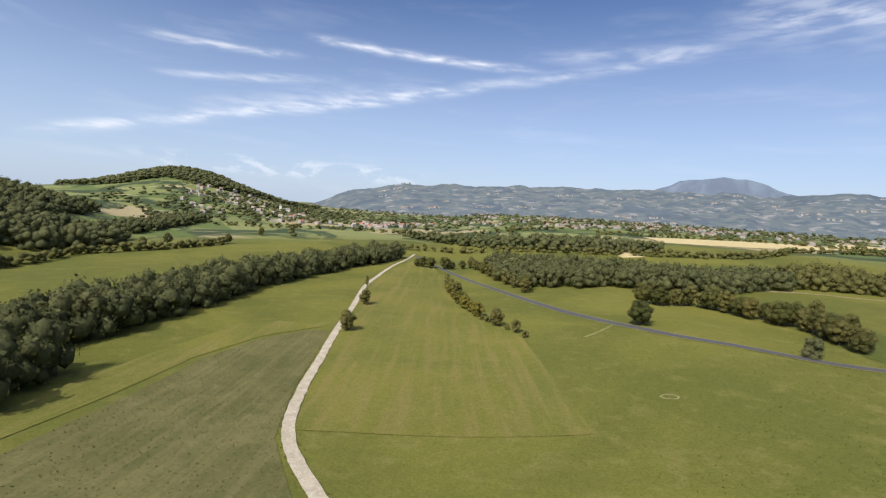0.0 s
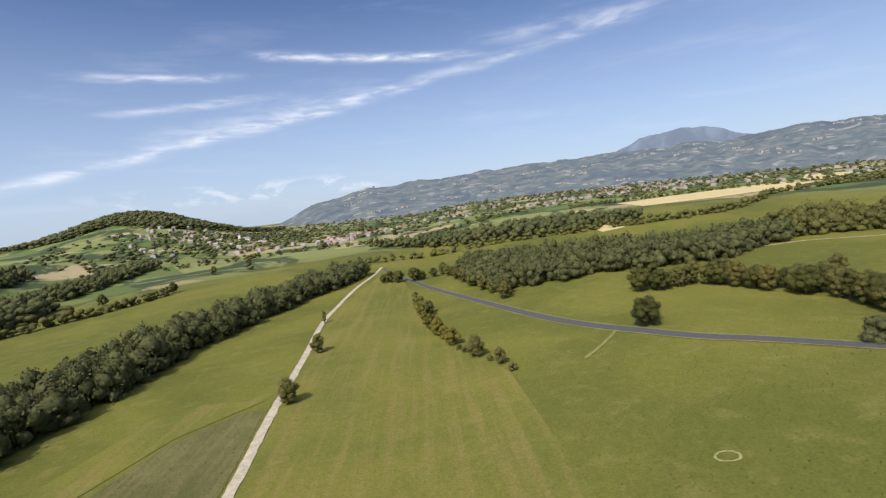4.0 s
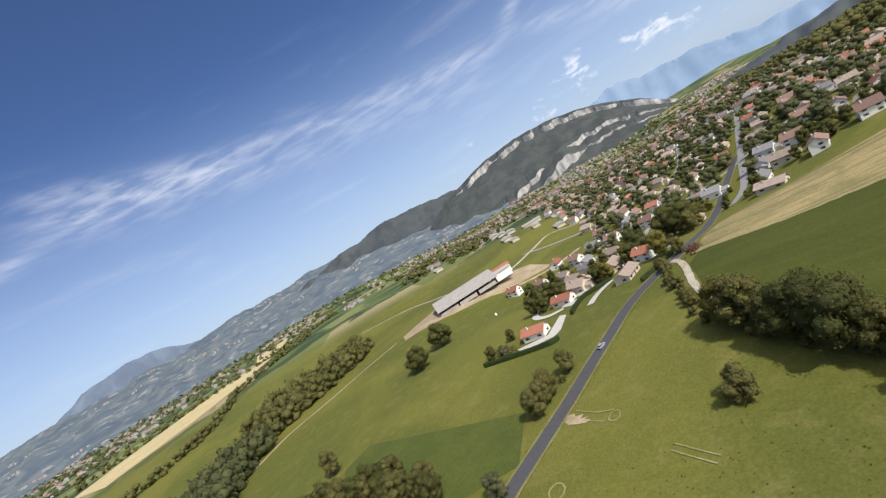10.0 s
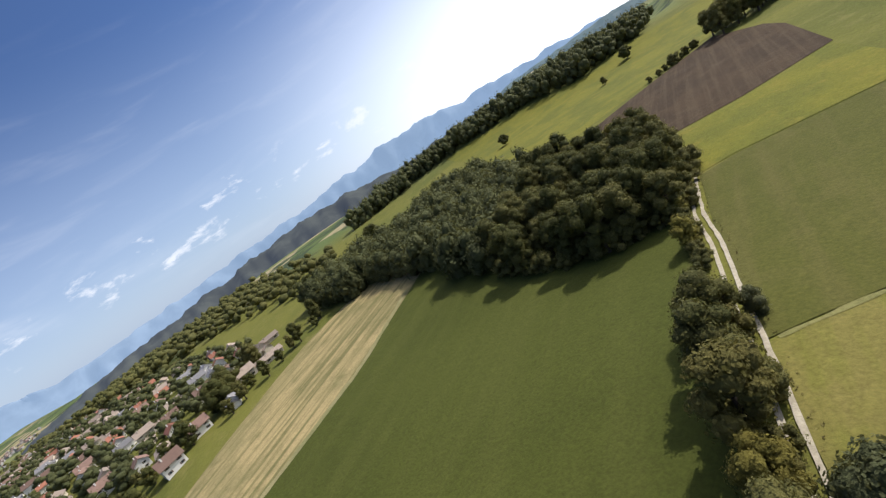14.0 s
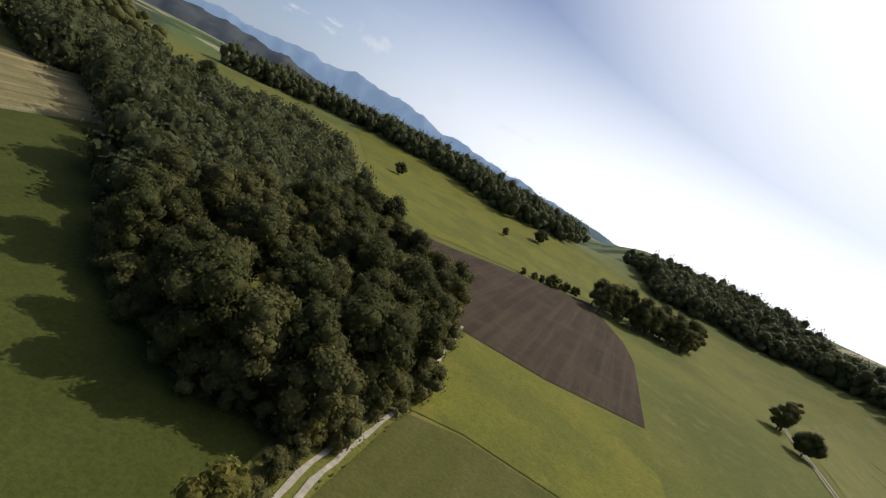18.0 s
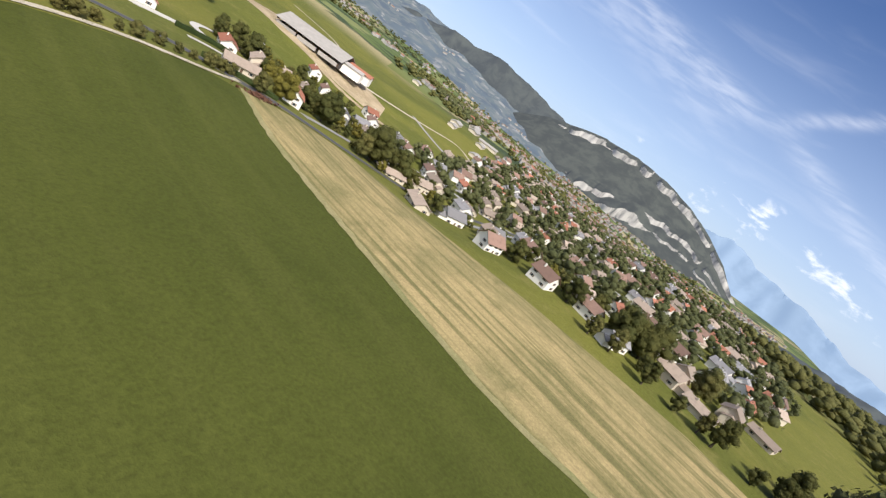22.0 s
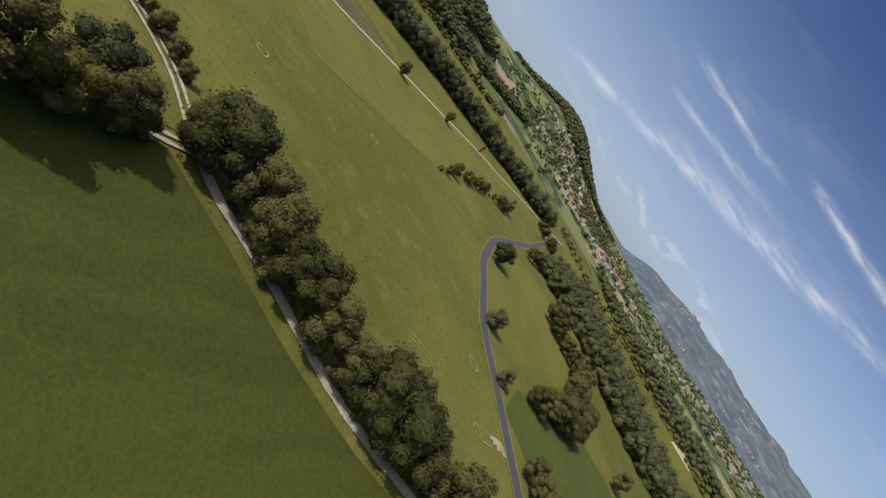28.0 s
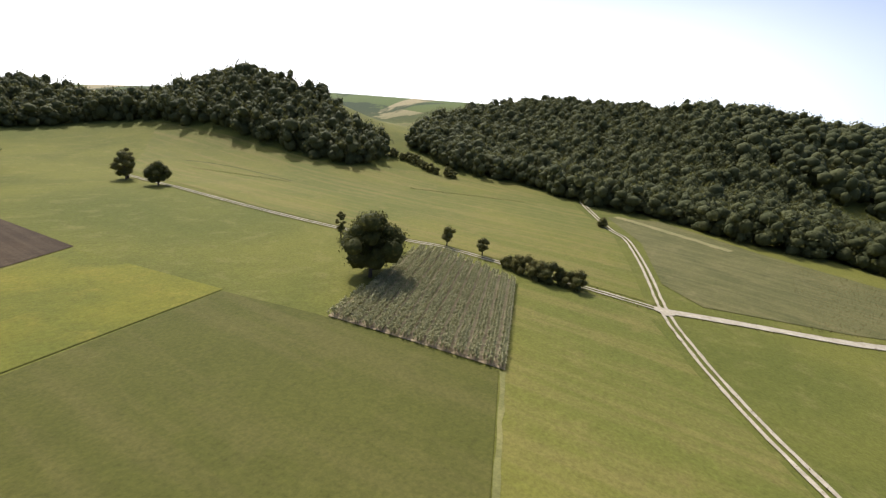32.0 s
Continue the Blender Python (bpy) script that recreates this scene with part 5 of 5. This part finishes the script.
def maize(poly):
    """Rows of tall maize: a stalk with long drooping leaves and a tassel to each plant."""
    rng = random.Random(5)
    vs, fs = [], []
    d = Vector((poly[2][0] - poly[1][0], poly[2][1] - poly[1][1])).normalized()
    e = Vector((-d.y, d.x))
    for i in range(-75, 75):
        if i % 4 == 3:
            continue
        for j in range(-100, 100):
            x = 60 + d.x * j * 0.55 + e.x * i * 0.8 + rng.uniform(-0.1, 0.1)
            y = -45 + d.y * j * 0.55 + e.y * i * 0.8 + rng.uniform(-0.1, 0.1)
            if not inside((x, y), poly):
                continue
            z, h, a = ground_z(x, y), rng.uniform(1.9, 2.5), rng.uniform(0, 6.28)
            for k in range(3):
                t = a + k * 2.2
                c, s = math.cos(t), math.sin(t)
                b = len(vs)
                lo, hi = h * (0.25 + 0.2 * k), h * (0.62 + 0.16 * k)
                vs += [(x - s * 0.12, y + c * 0.12, z + lo), (x + s * 0.12, y - c * 0.12, z + lo), (x + c * 0.40 + s * 0.19, y + s * 0.40 - c * 0.19, z + hi), (x + c * 0.40 - s * 0.19, y + s * 0.40 + c * 0.19, z + hi), (x + c * 0.85, y + s * 0.85, z + hi - 0.12)]
                fs += [(b, b + 1, b + 2, b + 3), (b + 3, b + 2, b + 4)]
            b = len(vs)
            vs += [(x - 0.05, y, z), (x + 0.05, y, z), (x + rng.uniform(-0.2, 0.2), y + rng.uniform(-0.2, 0.2), z + h + 0.2)]
            fs.append((b, b + 1, b + 2))
    return tagged(sheet("maize", vs, fs, M_MAIZE), "dense rows of tall grey-green maize", "maize", kind="stuff")


M_MAIZE = leafage("maize_leaf", (0.230, 0.235, 0.110), (0.430, 0.400, 0.220))
MAIZE = [(97, -57), (92, -13), (38, -33), (26, -66), (31, -76), (60, -67)]
maize(MAIZE)
drape("maize_soil", MAIZE, M_EARTH, "shaded ground under the maize", 0.2)

# ---- marks in the grass ----


def grass_ring(x, y, r, width):
    vs, fs, n = [], [], 40
    for i in range(n):
        a = 2 * math.pi * i / n
        for s in (-1, 1):
            q = r * (1 + 0.16 * noise.noise((math.cos(a) + x, math.sin(a) + y, 0))) + s * width / 2 * (1 + 0.9 * noise.noise((x + 3 * math.cos(a), y + 3 * math.sin(a), s * 5)))
            px, py = x + math.cos(a) * q * 1.15, y + math.sin(a) * q * 0.9
            vs.append((px, py, ground_z(px, py) + 0.2))
    for i in range(n):
        k, m = 2 * i, 2 * ((i + 1) % n)
        fs.append((k, k + 1, m + 1, m))
    return tagged(sheet("grass_ring", vs, fs, M_RING), "pale ring of dry grass in the meadow", "grass ring", "rings in the grass", "structure")


M_RING = meadow("ring_grass", (0.260, 0.245, 0.110), (0.200, 0.200, 0.075), (0.330, 0.310, 0.170), 0, 0, 0.6, 0.3)
for x, y, r, w in ((80, 158, 2.4, 0.6), (86, 94, 2.5, 0.7), (184, 171, 2.6, 0.6), (207, 155, 1.9, 0.4)):
    grass_ring(x, y, r, w)
drape("bare_spot", [(216, 171), (213, 171.8), (211, 170.4), (209.5, 167), (208.8, 164.2), (209.8, 162.6), (210.6, 165), (211.5, 163.4), (212, 166.4), (213.6, 165.2), (214, 168.2), (215.8, 168.6)], M_EARTH, "pale bare earth beside the road", 0.2)
for k, pts in enumerate(([(188, 140), (183, 134.5), (180, 131)], [(186, 141), (181, 135.5), (178, 132)], [(214, 168), (209, 163), (206, 158)], [(217, 168), (212, 161), (210, 155)])):
    ribbon("tyre_mark", pts, 0.4, M_RING, "pale tyre mark in the meadow", 0.2, 0, 0.15, "tyre mark")
ribbon("edge_stubble", [(303, 118), (297, 90), (295, 60), (293, 30), (291, 0), (291, -30), (300, -80)], 2.6, M_PALE, "bleached edge of the stubble field", 0.26, 0, 0.8, "field edge")
ribbon("meadow_ditch", [(-21, -313), (-30, -290), (-34, -261), (-33, -215)], 1.6, M_OLIVE, "dark uncut line of grass across the meadow", 0.22, 0, 0.6, "field edge")
ribbon("meadow_stripe", [(93, -13), (120, -2), (154, 12)], 1.0, M_EDGE, "dry mowing line in the meadow", 0.22, 0, 0.5, "field edge")
ribbon("road_link", [(74, 239), (86, 250), (97, 262)], 1.6, M_EDGE, "dry line in the grass beside the road", 0.22, 0, 0.7, "field edge")
ribbon("edge_clearing", [(-124, -34), (-112, -6), (-98, 28)], 7.0, M_PALE, "pale dry strip below the woods", 0.3, 0, 1.5, "field edge")
drape("track_crossing", [(21, 10.5), (22.5, 7), (25.5, 7), (28, 11), (25.5, 13), (22, 13)], M_GRAVEL, "pale gravel where two tracks cross", 0.3)


def tussocks(name, places, mat, label, size):
    rng = random.Random(9)
    vs, fs = [], []
    for x, y in places:
        z, s = ground_z(x, y), size * rng.uniform(0.5, 1.3)
        for k in range(9):
            a = rng.uniform(0, 6.28)
            c, t = math.cos(a), math.sin(a)
            b = len(vs)
            vs += [(x - t * s * 0.2, y + c * s * 0.2, z), (x + t * s * 0.2, y - c * s * 0.2, z), (x + c * s * rng.uniform(0.2, 0.8), y + t * s * rng.uniform(0.2, 0.8), z + s * rng.uniform(0.4, 0.8))]
            fs.append((b, b + 1, b + 2))
    return tagged(sheet(name, vs, fs, mat), label, "weeds", kind="stuff")


M_TUFT = leafage("tuft_green", (0.070, 0.095, 0.022), (0.150, 0.150, 0.040))
M_DRYTUFT = leafage("tuft_dry", (0.150, 0.125, 0.050), (0.260, 0.210, 0.090))
FALLOW = [(-2, 50), (-28, 90), (-43, 120), (-51, 160), (-55, 200), (-60, 242), (-69, 243), (-88, 220), (-98, 185), (-99, 144), (-100, 95), (-108, 50)]
tussocks("weeds_fallow", fill(FALLOW, 1.9), M_DRYTUFT, "rough dry weeds of a fallow field", 0.55)
tussocks("weeds_meadow", [(random.uniform(30, 190), random.uniform(60, 240)) for _ in range(2600)], M_TUFT, "scattered grass tufts of the meadow", 0.40)
tussocks("weeds_tracks", [p for st in (TRACK_N, TRACK_S, TRACK_X, HEDGE_PATH, HEDGE_PATH_E) for o in (-2.6, 2.6) for p in along([(q[0] + o, q[1]) for q in st], 1.0, 0.8)], M_DRYTUFT, "dry weeds along the farm tracks", 0.55)
tussocks("weeds_road", [p for o in (-4.4, 4.4) for p in along([(q[0] + o * 0.5, q[1] + o * 0.86) for q in ROAD[5:20]], 1.0, 0.7)], M_DRYTUFT, "dry grass along the road verge", 0.5)
tussocks("brush_lines", [p for st in ([(-12, -285), (-21, -248), (-30, -212)], [(-112, -90), (-96, -128), (-82, -158)]) for p in along(st, 0.8, 0.7)], M_TUFT, "rough grass bank across the slope", 1.1)

# ---- brush heap at the road's end ----
tussocks("brush_heap", [(random.gauss(309, 3.6), random.gauss(117, 1.6)) for _ in range(160)], plain("dead_brush", (0.130, 0.060, 0.038), 0.9, 0.3, 2.0), "reddish-brown dead brush beside the stubble", 1.3)

# ---- cars ----
M_CARPAINT = plain("white_paint", (0.780, 0.780, 0.770), 0.25, 0.03, 3.0, 0.0, 0.5)
M_CARPAINT2 = plain("silver_paint", (0.420, 0.430, 0.440), 0.3, 0.03, 3.0, 0.4, 0.5)
M_RUBBER = plain("tyre_rubber", (0.025, 0.025, 0.026), 0.8, 0.1, 5.0)
M_LAMP = plain("lamp_glass", (0.55, 0.52, 0.46), 0.2, 0.05, 5.0)


def loft(sections):
    bm = bmesh.new()
    rows = [[bm.verts.new(p) for p in s] for s in sections]
    for a, b in zip(rows, rows[1:]):
        for i in range(len(a)):
            j = (i + 1) % len(a)
            bm.faces.new((a[i], a[j], b[j], b[i]))
    bm.faces.new(list(reversed(rows[0])))
    bm.faces.new(rows[-1])
    bmesh.ops.recalc_face_normals(bm, faces=bm.faces[:])
    return bm


def car(x, y, turn, paint, label):
    root = tagged(new("car"), label, "car", "cars on the road")
    sec = []
    for px, lo, hi, w in ((-2.05, 0.45, 0.75, 0.70), (-1.95, 0.32, 0.92, 0.82), (-0.9, 0.28, 0.98, 0.86), (0.9, 0.28, 0.96, 0.86), (1.8, 0.32, 0.80, 0.82), (2.05, 0.42, 0.66, 0.70)):
        sec.append([(px, -w, lo), (px, w, lo), (px, w, hi - 0.1), (px, w * 0.9, hi), (px, -w * 0.9, hi), (px, -w, hi - 0.1)])
    part("body", loft(sec), paint, root)
    part("cabin_glass", loft([[(-1.75, -0.74, 0.92), (-1.75, 0.74, 0.92), (0.95, 0.74, 0.92), (0.95, -0.74, 0.92)], [(-1.35, -0.60, 1.36), (-1.35, 0.60, 1.36), (0.25, 0.60, 1.36), (0.25, -0.60, 1.36)]]), M_GLASS, root, "dark car windows")
    part("roof", loft([[(-1.40, -0.62, 1.36), (-1.40, 0.62, 1.36), (0.30, 0.62, 1.36), (0.30, -0.62, 1.36)], [(-1.25, -0.52, 1.44), (-1.25, 0.52, 1.44), (0.15, 0.52, 1.44), (0.15, -0.52, 1.44)]]), paint, root)
    for wx in (-1.3, 1.3):
        for wy in (-0.80, 0.80):
            bm = bmesh.new()
            bmesh.ops.create_cone(bm, cap_ends=True, segments=14, radius1=0.31, radius2=0.31, depth=0.2)
            wheel = part("wheel", bm, M_RUBBER, root, "", pose(wx, wy, 0.31, 90, 0, 0))
            bm = bmesh.new()
            bmesh.ops.create_cone(bm, cap_ends=True, segments=10, radius1=0.18, radius2=0.16, depth=0.23)
            part("rim", bm, M_CARPAINT2, wheel, "silver wheel rim")
    for wy in (-0.6, 0.6):
        bm = bmesh.new()
        box(bm, -0.04, 0.04, -0.16, 0.16, -0.07, 0.07)
        part("headlight", bm, M_LAMP, root, "", Matrix.Translation((2.0, wy, 0.62)))
    root.matrix_basis = Matrix.Translation((x, y, ground_z(x, y) + 0.19)) @ pose(0, 0, 0, 0, 0, turn)


car(252, 159.8, -27, M_CARPAINT2, "small silver car on the country road")
car(311, 132, -32, M_CARPAINT, "small white car near the road's end")


# ---- water tank in the pasture ----


def water_tank(x, y, turn):
    root = tagged(new("water_tank"), "pale plastic water tank standing in the pasture", "water tank")
    bm = bmesh.new()
    bmesh.ops.create_cone(bm, cap_ends=True, segments=18, radius1=0.85, radius2=0.85, depth=2.4)
    part("barrel", bm, M_CARPAINT, root, "", pose(0, 0, 1.25, 0, 90, 0))
    for px in (-0.8, 0.8):
        bm = bmesh.new()
        box(bm, px - 0.12, px + 0.12, -0.7, 0.7, -0.3, 0.55)
        part("cradle", bm, M_TIMBER, root)
    bm = bmesh.new()
    bmesh.ops.create_cone(bm, cap_ends=True, segments=10, radius1=0.2, radius2=0.16, depth=0.16)
    part("cap", bm, M_RUBBER, root, "black screw cap", Matrix.Translation((0, 0, 2.14)))
    root.matrix_basis = Matrix.Translation((x, y, ground_z(x, y))) @ pose(0, 0, 0, 0, 0, turn)


water_tank(392, 252, 25)
